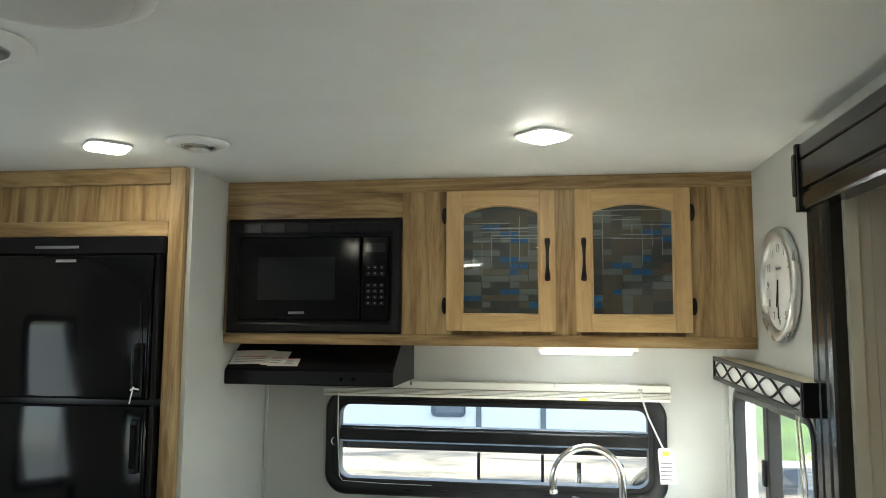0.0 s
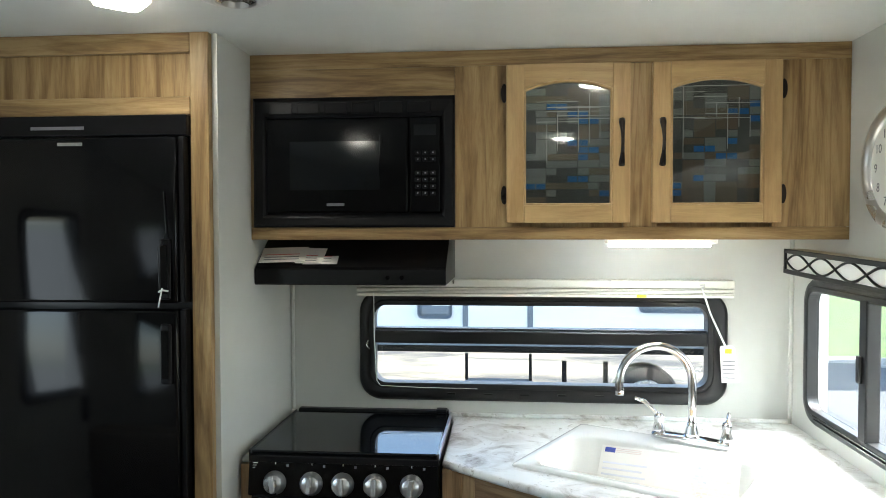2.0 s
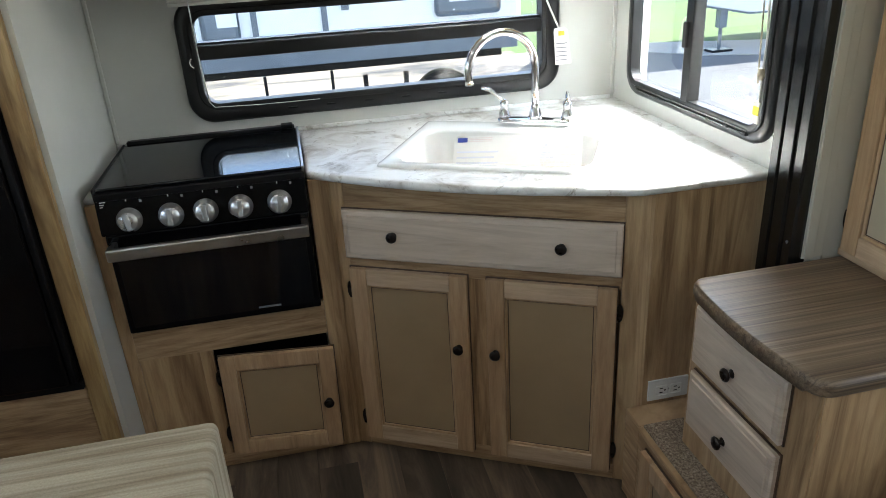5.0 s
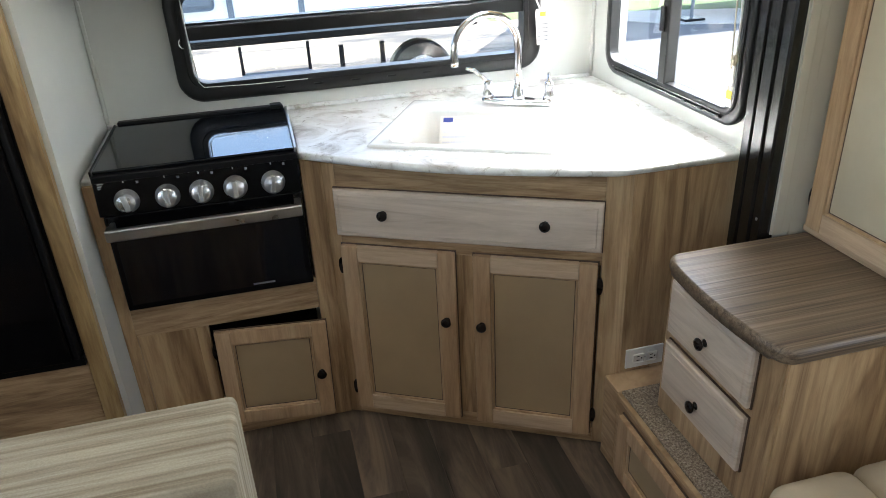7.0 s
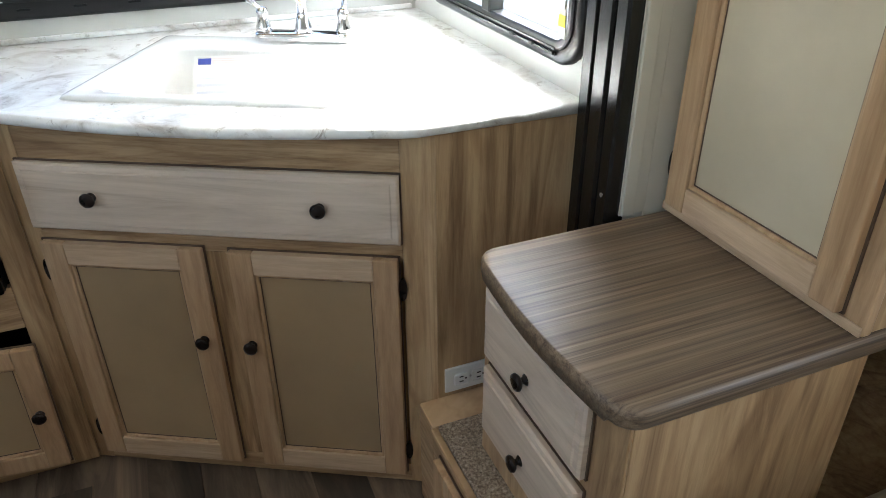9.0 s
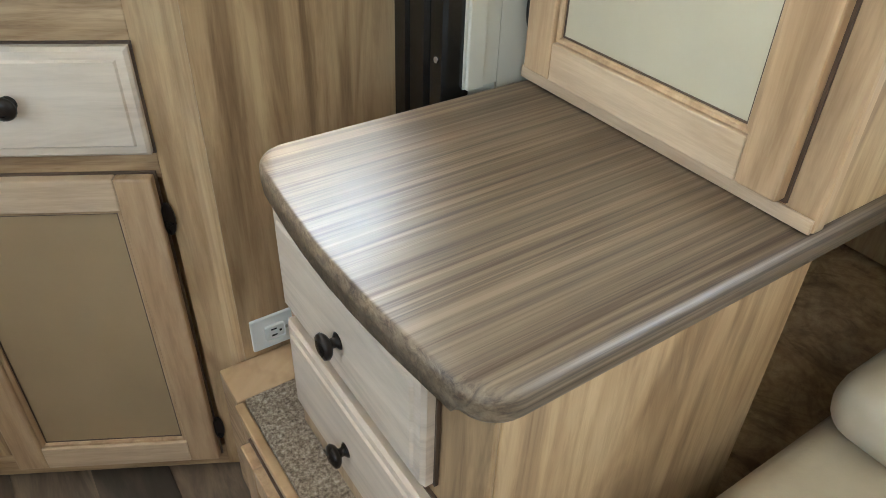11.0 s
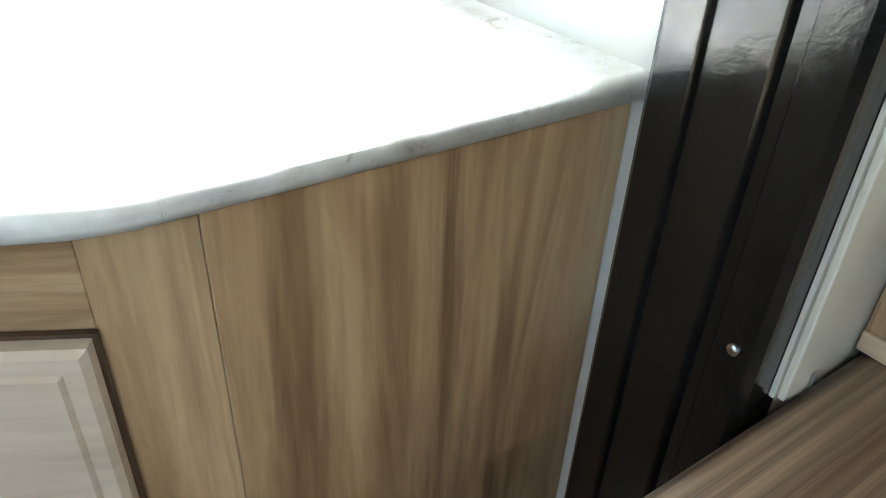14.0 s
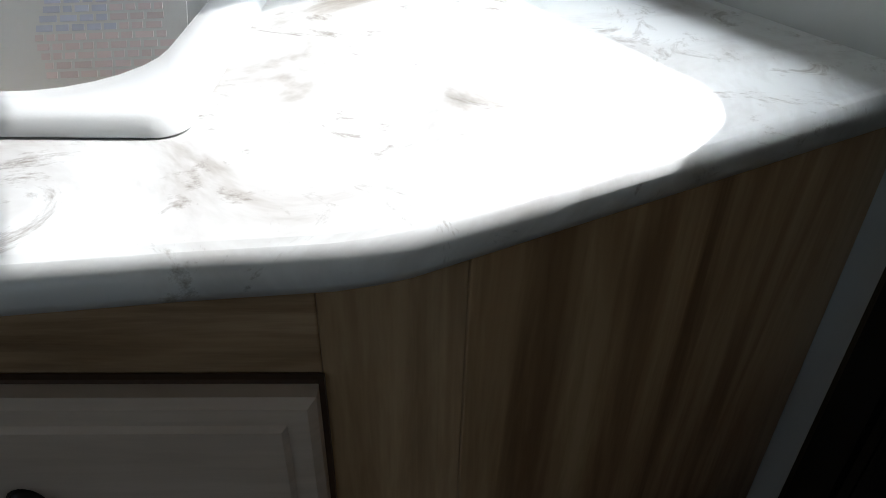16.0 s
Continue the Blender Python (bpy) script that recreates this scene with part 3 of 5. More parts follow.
# valance over the side window
def valance():
    v = thing("window_valance", (1.56, 2.55, 1.36), "black-framed valance with a white chain pattern over the side window", "valance")
    m = face_x(1.537)
    s0, s1, z0, z1 = -2.962, -2.13, 1.372, 1.446
    m = m @ Matrix.Translation((s0, 0, z0)) @ Matrix.Rotation(0.022, 4, "Y") @ Matrix.Translation((-s0, 0, -z0))
    body = box(s0, s1, 0.004, 0.05, z0, z1, 0.002, m)
    part("box", body, BEIGE, v, "beige box")
    part("front_panel", box(s0 + 0.004, s1 - 0.004, 0.001, 0.0035, z0 + 0.004, z1 - 0.004, 0, m), WHITE, v)
    part("border", ring([(s0, z0), (s1, z0), (s1, z1), (s0, z1)], [(s0 + 0.013, z0 + 0.013), (s1 - 0.013, z0 + 0.013), (s1 - 0.013, z1 - 0.013), (s0 + 0.013, z1 - 0.013)], -0.006, 0.0, m, 0.001), BLACK_SATIN, v)
    part("end_plate", box(s1, s1 + 0.006, -0.004, 0.05, z0, z1, 0.001, m), BLACK_SATIN, v)
    zc, amp, waves = (z0 + z1) / 2, (z1 - z0) / 2 - 0.014, 5.0
    for sign in (1, -1):
        pts = [m @ Vector((s0 + 0.01 + (s1 - s0 - 0.02) * k / 80, -0.001, zc + sign * amp * math.sin(math.pi * waves * k / 80))) for k in range(81)]
        part("chain_line", tube(pts, 0.0032, 6), BLACK_SATIN, v)
    part("cord", tube([(1.545, 2.2, 1.37), (1.557, 2.2, 1.2), (1.553, 2.196, 1.02)], 0.0025, 6), WHITE, v)
    part("cord", tube([(1.545, 2.215, 1.37), (1.557, 2.215, 1.1), (1.556, 2.212, 1.09)], 0.002, 6), BEIGE, v)
    tg = part("tag", box(1.552, 1.554, 2.19, 2.212, 1.0, 1.05), PAPER, v)
    part("yellow_mark", box(1.5505, 1.5515, 2.19, 2.212, 1.02, 1.04), INK_YELLOW, tg)
    part("toggle", lathe([(0.005, 0), (0.009, 0.012), (0.006, 0.026)], Matrix.Translation((1.553, 2.2, 1.1)), 10), BEIGE, v)


valance()


# wall clock
def clock():
    c = thing("wall_clock", (1.58, 2.4, 1.5), "round silver wall clock with a white face", "clock")
    m = Matrix.Translation((RIGHT, 2.447, 1.652)) @ Matrix.Rotation(radians(-90), 4, "Y") @ Matrix.Rotation(radians(-90), 4, "Z") @ Matrix.Diagonal((1, 1, 0.7, 1))
    b = lathe([(0.14, 0.0)] + [(0.147, 0.004), (0.15, 0.016), (0.146, 0.028), (0.136, 0.034), (0.125, 0.031), (0.119, 0.02), (0.118, 0.012)], m, 48)
    part("rim", b, SILVER, c, "brushed silver rim", True)
    part("face", lathe([(0.117, 0.011), (0.117, 0.014)], m, 48), WHITE, c, "white face")
    for h in range(1, 13):
        a = math.radians(90 - 30 * h)
        lettering(str(h), 0.03, m @ Matrix.Translation((0.093 * math.cos(a), 0.093 * math.sin(a), 0.0145)), INK, c, "numeral")
    for ang, ln, wd in ((195, 0.06, 0.005), (182, 0.088, 0.004)):
        a = math.radians(90 - ang)
        hm = m @ Matrix.Rotation(a, 4, "Z")
        part("clock_pointer", box(-0.012, ln, -wd / 2, wd / 2, 0.018, 0.02, 0, hm), BLACK_SATIN, c)
    part("maker_mark", box(-0.02, 0.02, 0.038, 0.044, 0.0142, 0.0148, 0, m), INK, c)


clock()

# ---- overhead cabinet ----
OY = 2.69
ohc = thing("overhead_cabinet", (0.78, 2.9, 1.48), "hickory overhead kitchen cabinet with two glass doors", "cabinet")
part("carcass", box(-0.029, RIGHT - 0.001, OY + 0.02, BACK - 0.001, 1.492, TOP - 0.001), OAK, ohc)
fm = face_y(OY)
part("face_rail", box(-0.029, RIGHT - 0.001, 0, 0.019, 1.956, TOP - 0.001, 0.001, fm), OAK_H, ohc)
part("face_rail", box(-0.029, 0.552, 0.0004, 0.019, 1.876, 1.9555, 0.001, fm), OAK_H, ohc)
part("face_rail", box(-0.029, RIGHT - 0.001, 0.0002, 0.019, 1.478, 1.512, 0.001, fm), OAK_H, ohc)
part("bottom_board", box(-0.029, RIGHT - 0.001, OY + 0.0195, BACK - 0.002, 1.481, 1.4915), OAK, ohc)
for a, c in ((-0.029, -0.018), (0.5525, 0.71), (1.01, 1.1), (1.4, RIGHT - 0.001)):
    part("face_stile", box(a, c, 0.0003, 0.019, 1.5125, 1.9555 if a > 0.5 else 1.8755, 0.001, fm), OAK, ohc)


def inlay(parent, x0, x1, z0, z1, y, seed, n):
    """Printed oblongs laid on a grid behind the glass, fine pale lines crossing near the top."""
    rnd = random.Random(seed)
    sets = {"blue_oblong": (TILE_BLUE, bmesh.new()), "taupe_oblong": (TILE_TAUPE, bmesh.new()), "grey_oblong": (TILE_GREY, bmesh.new()), "pale_line": (TILE_LINE, bmesh.new())}
    depth = {"grey_oblong": 0.0, "taupe_oblong": 0.0006, "blue_oblong": 0.0012, "pale_line": 0.0018}
    count = [0]

    def lay(kind, a, c, w, h):
        a, c = max(x0, a), max(z0, c)
        w, h = min(w, x1 - a), min(h, z1 - c)
        if w > 0.001 and h > 0.001:
            count[0] += 1
            d = depth[kind] + count[0] * 3e-6
            box(a, a + w, y - 0.0006 - d, y - d, c, c + h, 0, None, sets[kind][1])

    cell_w, cell_h = (x1 - x0) / 8, (z1 - z0) / 16
    for k in range(n):
        cx, cz = rnd.randrange(8), rnd.randrange(16)
        kind = rnd.choice(["taupe_oblong", "taupe_oblong", "grey_oblong", "grey_oblong", "grey_oblong"])
        w, h = rnd.choice([(1, 1), (2, 1), (3, 1), (2, 2), (2, 3), (4, 1)])
        lay(kind, x0 + cx * cell_w, z0 + cz * cell_h, w * cell_w - 0.002, h * cell_h - 0.002)
    for k in range(9):
        cx, cz = rnd.randrange(8), 1 + (k * 5) % 14
        for j in range(rnd.choice([1, 2, 2])):
            lay("blue_oblong", x0 + (cx + j) * cell_w, z0 + cz * cell_h, cell_w * 0.9, cell_h * 0.8)
    for k in range(16):
        top = z1 - rnd.uniform(0.0, 0.42) ** 1.4 * (z1 - z0)
        if k % 2:
            lay("pale_line", x0 + rnd.randrange(4) * cell_w, top, rnd.randrange(3, 8) * cell_w, 0.0016)
        else:
            ln = rnd.randrange(2, 7) * cell_h
            lay("pale_line", x0 + rnd.randrange(1, 8) * cell_w, top - ln, 0.0016, ln)
    for nm, (mat, bm) in sets.items():
        tagged(part(nm, bm, mat, parent), kind="stuff")


def glass_door(x0, x1, handle_x, hinge_x, seed):
    """A golden door with an arched light of inlaid dark glass."""
    z0, z1, t = 1.524, 1.953, 0.02
    st = 0.048
    g0, g1, h0, h1, rise = x0 + st, x1 - st, z0 + st, 1.886, 0.024
    door = part("door", box(x0, x0 + st, -t, -0.001, z0, z1, 0.003, fm), GOLD, ohc, "golden maple door with arched inlaid glass")
    part("stile", box(x1 - st, x1, -t, -0.001, z0, z1, 0.003, fm), GOLD, door)
    part("rail", box(g0, g1, -t + 0.0005, -0.001, z0, h0, 0.002, fm), GOLD_H, door)
    arch = [(g0 + (g1 - g0) * k / 14, h1 + rise * math.sin(math.pi * k / 14) ** 0.8) for k in range(15)]
    b = prism([(g1, z1), (g0, z1)] + arch, 0, t - 0.0015)
    b.transform(fm @ Matrix.Translation((0, -0.001, 0)) @ Matrix.Rotation(radians(90), 4, "X"))
    part("rail", b, GOLD_H, door)
    outline = [(g1, h0), (g0, h0)] + arch
    cx, cz = (g0 + g1) / 2, (h0 + h1) / 2
    inner = [(cx + (x - cx) * 0.955, cz + (z - cz) * 0.965) for x, z in outline]
    part("bead", ring(outline, inner, -t - 0.001, -0.006, fm, 0.004), GOLD, door)
    part("backing", box(g0, g1, -0.005, -0.002, h0, h1 + rise, 0, fm), DARK_GLASS, door, "dark backing of the glass")
    inlay(door, g0 + 0.004, g1 - 0.004, h0 + 0.004, h1 + 0.004, OY - 0.0055, seed, 42)
    part("glass", box(g0, g1, -0.0115, -0.0095, h0, h1 + rise, 0, fm), PANE, door, "clear door glass")
    for z in (1.6, 1.878):
        hinge(fm, hinge_x, z, door, 0.004)
    pts = [(handle_x, OY - t - 0.004 - 0.02 * math.sin(math.pi * k / 12), 1.678 + 0.122 * k / 12) for k in range(13)]
    part("handle", tube(pts, [0.009, 0.0085, 0.007, 0.0055, 0.005, 0.0045, 0.0045, 0.0045, 0.005, 0.0055, 0.007, 0.0085, 0.009], 10), BRONZE, door, "dark bronze bow handle", True)


glass_door(0.694, 1.026, 1.002, 0.688, 5)
glass_door(1.084, 1.419, 1.109, 1.425, 11)


# built-in microwave
def microwave():
    w = thing("microwave_oven", (0.265, 2.8, 1.513), "black built-in microwave oven with trim kit", "microwave")
    x0, x1, z0, z1 = -0.018, 0.552, 1.5125, 1.8755
    m = face_y(OY)
    part("trim_kit", ring([(x0, z0), (x1, z0), (x1, z1), (x0, z1)], [(x0 + 0.036, z0 + 0.036), (x1 - 0.036, z0 + 0.036), (x1 - 0.036, z1 - 0.055), (x0 + 0.036, z1 - 0.055)], -0.014, 0.02, m, 0.006), BLACK_SATIN, w)
    for k in range(6):
        a = x0 + 0.05 + k * 0.078
        part("vent", box(a, a + 0.064, -0.0165, -0.012, z1 - 0.047, z1 - 0.016, 0.002, m), BLACK_SATIN, w)
    part("body", box(x0 + 0.03, x1 - 0.03, 0.002, 0.3, z0 + 0.03, z1 - 0.05, 0, m), BLACK_SATIN, w)
    door = part("door", box(x0 + 0.04, 0.425, -0.02, 0.0, z0 + 0.04, z1 - 0.06, 0.006, m), BLACK, w, "black glass door")
    part("window", box(0.09, 0.345, -0.0215, -0.0195, 1.615, 1.752, 0.001, m), TEMPERED, door)
    part("brand_mark", box(0.195, 0.245, -0.0212, -0.0195, 1.572, 1.58, 0, m), INK, door)
    cp = part("control_panel", box(0.428, 0.514, -0.02, 0.0, z0 + 0.04, z1 - 0.06, 0.005, m), BLACK, w)
    part("display", box(0.44, 0.502, -0.021, -0.0195, 1.765, 1.795, 0, m), TEMPERED, cp)
    for r in range(7):
        for c in range(3):
            a, z = 0.443 + c * 0.021, 1.6 + r * 0.0185
            if r == 4:
                continue
            part("key", box(a, a + 0.016, -0.0212, -0.0195, z, z + 0.012, 0.0008, m), BLACK_SATIN, cp)
            part("key_mark", box(a + 0.006, a + 0.01, -0.0217, -0.0212, z + 0.005, z + 0.009, 0, m), INK, cp)


microwave()


# range hood
def hood():
    h = thing("range_hood", (0.25, 2.9, 1.35), "black range hood with papers stuck on it", "range hood")
    prof = [(BACK - 0.001, 1.477), (2.83, 1.477), (2.715, 1.4), (2.707, 1.392), (2.707, 1.352), (2.712, 1.348), (BACK - 0.001, 1.348)]
    b = prism(prof, -0.028, 0.525, 0.002)
    b.transform(Matrix(((0, 0, 1, 0), (1, 0, 0, 0), (0, 1, 0, 0), (0, 0, 0, 1))))
    part("shell", b, BLACK_SATIN, h)
    for x in (0.36, 0.4):
        part("switch", lathe([(0.006, 0), (0.006, 0.006), (0.004, 0.008)], Matrix.Translation((x, 2.708, 1.37)) @ Matrix.Rotation(radians(90), 4, "X"), 12), BLACK, h)
    sl = Matrix.Translation((0, 2.715, 1.4)) @ Matrix.Rotation(math.atan2(0.077, 0.115), 4, "X")
    for x0, x1, a, c, r in ((-0.02, 0.115, 0.012, 0.085, 3), (0.085, 0.165, 0.015, 0.09, -2), (0.11, 0.21, 0.006, 0.045, 1)):
        pp = part("paper_sheet", box(x0, x1, a, c, 0.001 + 0.0012 * abs(r), 0.0018 + 0.0012 * abs(r), 0, sl @ Matrix.Rotation(radians(r), 4, "Z")), PAPER, h, "printed instruction paper")
        for k in range(3):
            z = a + 0.012 + k * 0.012
            part("print_bar", box(x0 + 0.012, x1 - 0.02, z, z + 0.003, 0.002 + 0.0012 * abs(r), 0.0024 + 0.0012 * abs(r), 0, sl @ Matrix.Rotation(radians(r), 4, "Z")), INK_RED if k == 2 else INK, pp)


hood()
lt = thing("under_cabinet_light", (1.12, 2.74, 1.45), "slim white under-cabinet light, lit", "light")
part("housing", box(0.97, 1.27, 2.72, 2.76, 1.466, 1.4805, 0.003), WHITE, lt)
part("diffuser", box(0.98, 1.25, 2.717, 2.757, 1.457, 1.4655, 0.003), LED, lt, "glowing diffuser")

# ---- refrigerator and its cabinet ----
FY = 2.45
fc = thing("refrigerator_cabinet", (-0.4, 2.7, 0), "hickory surround of the refrigerator", "cabinet")
fm2 = face_y(FY)
part("stile", box(-0.092, -0.0445, -0.012, 0.02, 0.0, TOP - 0.001, 0.002, fm2), OAK, fc)
part("stile", box(LEFT + 0.001, LEFT + 0.03, -0.012, 0.02, 0.0, TOP - 0.001, 0.002, fm2), OAK, fc)
part("rail", box(LEFT + 0.031, -0.093, -0.012, 0.02, 1.95, TOP - 0.001, 0.002, fm2), OAK_H, fc)
part("rail", box(LEFT + 0.031, -0.093, -0.012, 0.02, 1.795, 1.84, 0.002, fm2), OAK_H, fc)
part("upper_panel", box(LEFT + 0.031, -0.093, 0.0, 0.012, 1.8405, 1.9495, 0, fm2), OAK, fc)
part("lower_panel", box(LEFT + 0.031, -0.093, -0.006, 0.012, 0.0, 0.44, 0.002, fm2), PALE_H, fc)


def fridge():
    f = thing("refrigerator", (-0.4, 2.7, 0.45), "glossy black two-door refrigerator with a zip tie on its handle", "refrigerator")
    x0, x1 = LEFT + 0.032, -0.094
    part("body", box(x0, x1, FY - 0.002, BACK - 0.03, 0.442, 1.793), BLACK_SATIN, f)
    part("control_panel", box(x0, x1, FY - 0.03, FY - 0.003, 1.742, 1.793, 0.003), BLACK_SATIN, f)
    part("control_slot", box(-0.5, -0.36, FY - 0.032, FY - 0.0305, 1.758, 1.766), INK, f)
    for z0, z1, hz in ((1.325, 1.738, 1.41), (0.47, 1.308, 1.2)):
        d = part("door", box(x0 + 0.004, x1 - 0.022, FY - 0.045, FY - 0.004, z0, z1, 0.008, None, None, 3), BLACK, f, "glossy black door", True)
        part("edge_strip", box(x1 - 0.021, x1 - 0.006, FY - 0.034, FY - 0.004, z0, z1, 0.003), BLACK_SATIN, d)
        part("handle", box(-0.155, -0.128, FY - 0.06, FY - 0.046, hz - 0.075, hz + 0.075, 0.006), BLACK_SATIN, d)
        part("handle_grip", box(-0.15, -0.133, FY - 0.064, FY - 0.0605, hz - 0.06, hz + 0.06, 0.002), BLACK, d)
    part("brand_mark", box(-0.42, -0.355, FY - 0.0465, FY - 0.0455, 1.716, 1.724), SILVER, f)
    part("zip_tie", tube([(-0.153, FY - 0.066, 1.355), (-0.142, FY - 0.07, 1.36), (-0.128, FY - 0.066, 1.357)], 0.0025, 6), WHITE, f, "white zip tie")
    part("zip_tie", tube([(-0.142, FY - 0.069, 1.365), (-0.146, FY - 0.075, 1.335), (-0.152, FY - 0.07, 1.318)], 0.002, 6), WHITE, f)
    part("wire", tube([(-0.145, FY - 0.052, 1.6), (-0.139, FY - 0.052, 1.5), (-0.142, FY - 0.066, 1.47), (-0.153, FY - 0.068, 1.46), (-0.15, FY - 0.068, 1.36)], 0.0012, 6), BLACK_SATIN, f)
    part("base_grille", box(x0, x1, FY - 0.02, FY - 0.003, 0.442, 0.466, 0.002), BLACK_SATIN, f)


fridge()

# ---- base cabinets and counter ----
SY = 2.59
U = Vector((0.878, -0.479))
P0 = Vector((0.6076, 2.5798))
CM = plane_frame((P0.x, P0.y), (U.x, U.y))
S_L, S_R = -0.04, 0.782
CL, CR = P0 + U * S_L, P0 + U * S_R
cc = thing("corner_sink_cabinet", (1.1, 2.6, 0), "hickory corner base cabinet with one wide drawer and two doors", "cabinet")
part("carcass", prism([(CL.x + 0.02, CL.y + 0.03), (CR.x + 0.005, CR.y + 0.03), (RIGHT - 0.001, 2.225), (RIGHT - 0.001, BACK - 0.001), (0.545, BACK - 0.001)], 0.01, 0.66), OAK, cc)
part("side_panel", box(CR.x + 0.012, RIGHT - 0.001, 2.184, 2.205, 0.0, 0.866, 0.001), PALE, cc, "hickory end panel")
part("corner_post", prism([(CR.x - 0.045 * U.x, CR.y - 0.045 * U.y), (CR.x - 0.004, CR.y + 0.002), (CR.x + 0.004, CR.y - 0.012), (CR.x + 0.0115, CR.y - 0.02), (CR.x + 0.0115, CR.y + 0.01), (CR.x - 0.01, CR.y + 0.03), (CR.x - 0.035, CR.y + 0.038)], 0.0, 0.866, 0.001), PALE, cc)
part("face_stile", box(S_L, 0.004, 0, 0.019, 0.0, 0.866, 0.001, CM), PALE, cc)
part("face_stile", box(0.332, 0.398, 0.0002, 0.019, 0.0525, 0.5995, 0.001, CM), PALE, cc)
part("face_rail", box(0.0045, 0.7366, 0.0003, 0.019, 0.785, 0.866, 0.001, CM), PALE_H, cc)
part("face_rail", box(0.0045, 0.7366, 0.0004, 0.019, 0.6, 0.66, 0.001, CM), PALE_H, cc)
part("face_rail", box(0.0045, 0.7366, 0.0004, 0.019, 0.0, 0.052, 0.001, CM), PALE_H, cc)
part("drawer_box", box(0.01, 0.72, 0.003, 0.3, 0.6605, 0.784, 0, CM), PALE, cc)
drawer_front(cc, CM, 0.0, 0.735, 0.642, 0.783, [(0.145, 0.718), (0.588, 0.717)], DRAWER)
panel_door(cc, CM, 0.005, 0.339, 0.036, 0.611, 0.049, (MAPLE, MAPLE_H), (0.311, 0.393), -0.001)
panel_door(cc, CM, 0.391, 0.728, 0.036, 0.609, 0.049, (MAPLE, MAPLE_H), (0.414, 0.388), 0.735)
ot = thing("wall_outlet", (1.377, 2.18, 0.28), "white double power outlet on the cabinet end", "outlet")
part("plate", box(1.32, 1.434, 2.1775, 2.1835, 0.284, 0.346, 0.002), WHITE, ot)
for x in (1.357, 1.397):
    s = part("socket", box(x - 0.0165, x + 0.0165, 2.1745, 2.177, 0.301, 0.329, 0.004), WHITE, ot)
    for dz in (-0.006, 0.006):
        part("slot", box(x - 0.006, x + 0.003, 2.1738, 2.1744, 0.315 + dz - 0.0013, 0.315 + dz + 0.0013), BLACK_SATIN, s)
    part("slot", box(x + 0.007, x + 0.011, 2.1738, 2.1744, 0.313, 0.317), BLACK_SATIN, s)
part("screw", lathe([(0.003, 0), (0.003, 0.001), (0.001, 0.0015)], Matrix.Translation((1.377, 2.1774, 0.315)) @ Matrix.Rotation(radians(90), 4, "X"), 10), STEEL, ot)

sc = thing("stove_cabinet", (0.26, 2.8, 0), "hickory base cabinet under the stove with its door slightly ajar", "cabinet")
sm = face_y(SY)
part("side_board", box(part_x + 0.001, 0.004, 0, 0.4, 0.0, 0.866, 0.001, sm), PALE, sc)
part("face_stile", box(0.524, CL.x + 0.006, 0, 0.019, 0.0, 0.866, 0.001, sm), PALE, sc)
part("face_rail", box(0.0045, 0.5235, 0.0003, 0.019, 0.405, 0.507, 0.001, sm), PALE_H, sc)
part("face_rail", box(0.0045, 0.5235, 0.0003, 0.019, 0.0, 0.045, 0.001, sm), PALE_H, sc)
part("face_panel", box(0.0045, 0.165, 0.006, 0.02, 0.046, 0.4045, 0.001, sm), PALE, sc)
part("face_stile", box(0.1655, 0.2, 0.0004, 0.019, 0.0455, 0.4045, 0.001, sm), PALE, sc)
# Black sheet added to stand in for the shade behind the ajar door.
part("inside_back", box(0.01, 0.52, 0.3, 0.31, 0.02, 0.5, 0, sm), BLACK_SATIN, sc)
dm = Matrix.Translation((0.205, SY, 0)) @ Matrix.Rotation(radians(-5), 4, "Z") @ Matrix.Rotation(radians(1.2), 4, "Y")
panel_door(sc, dm, 0.0, 0.322, 0.05, 0.385, 0.045, (MAPLE, MAPLE), (0.295, 0.21), -0.006)


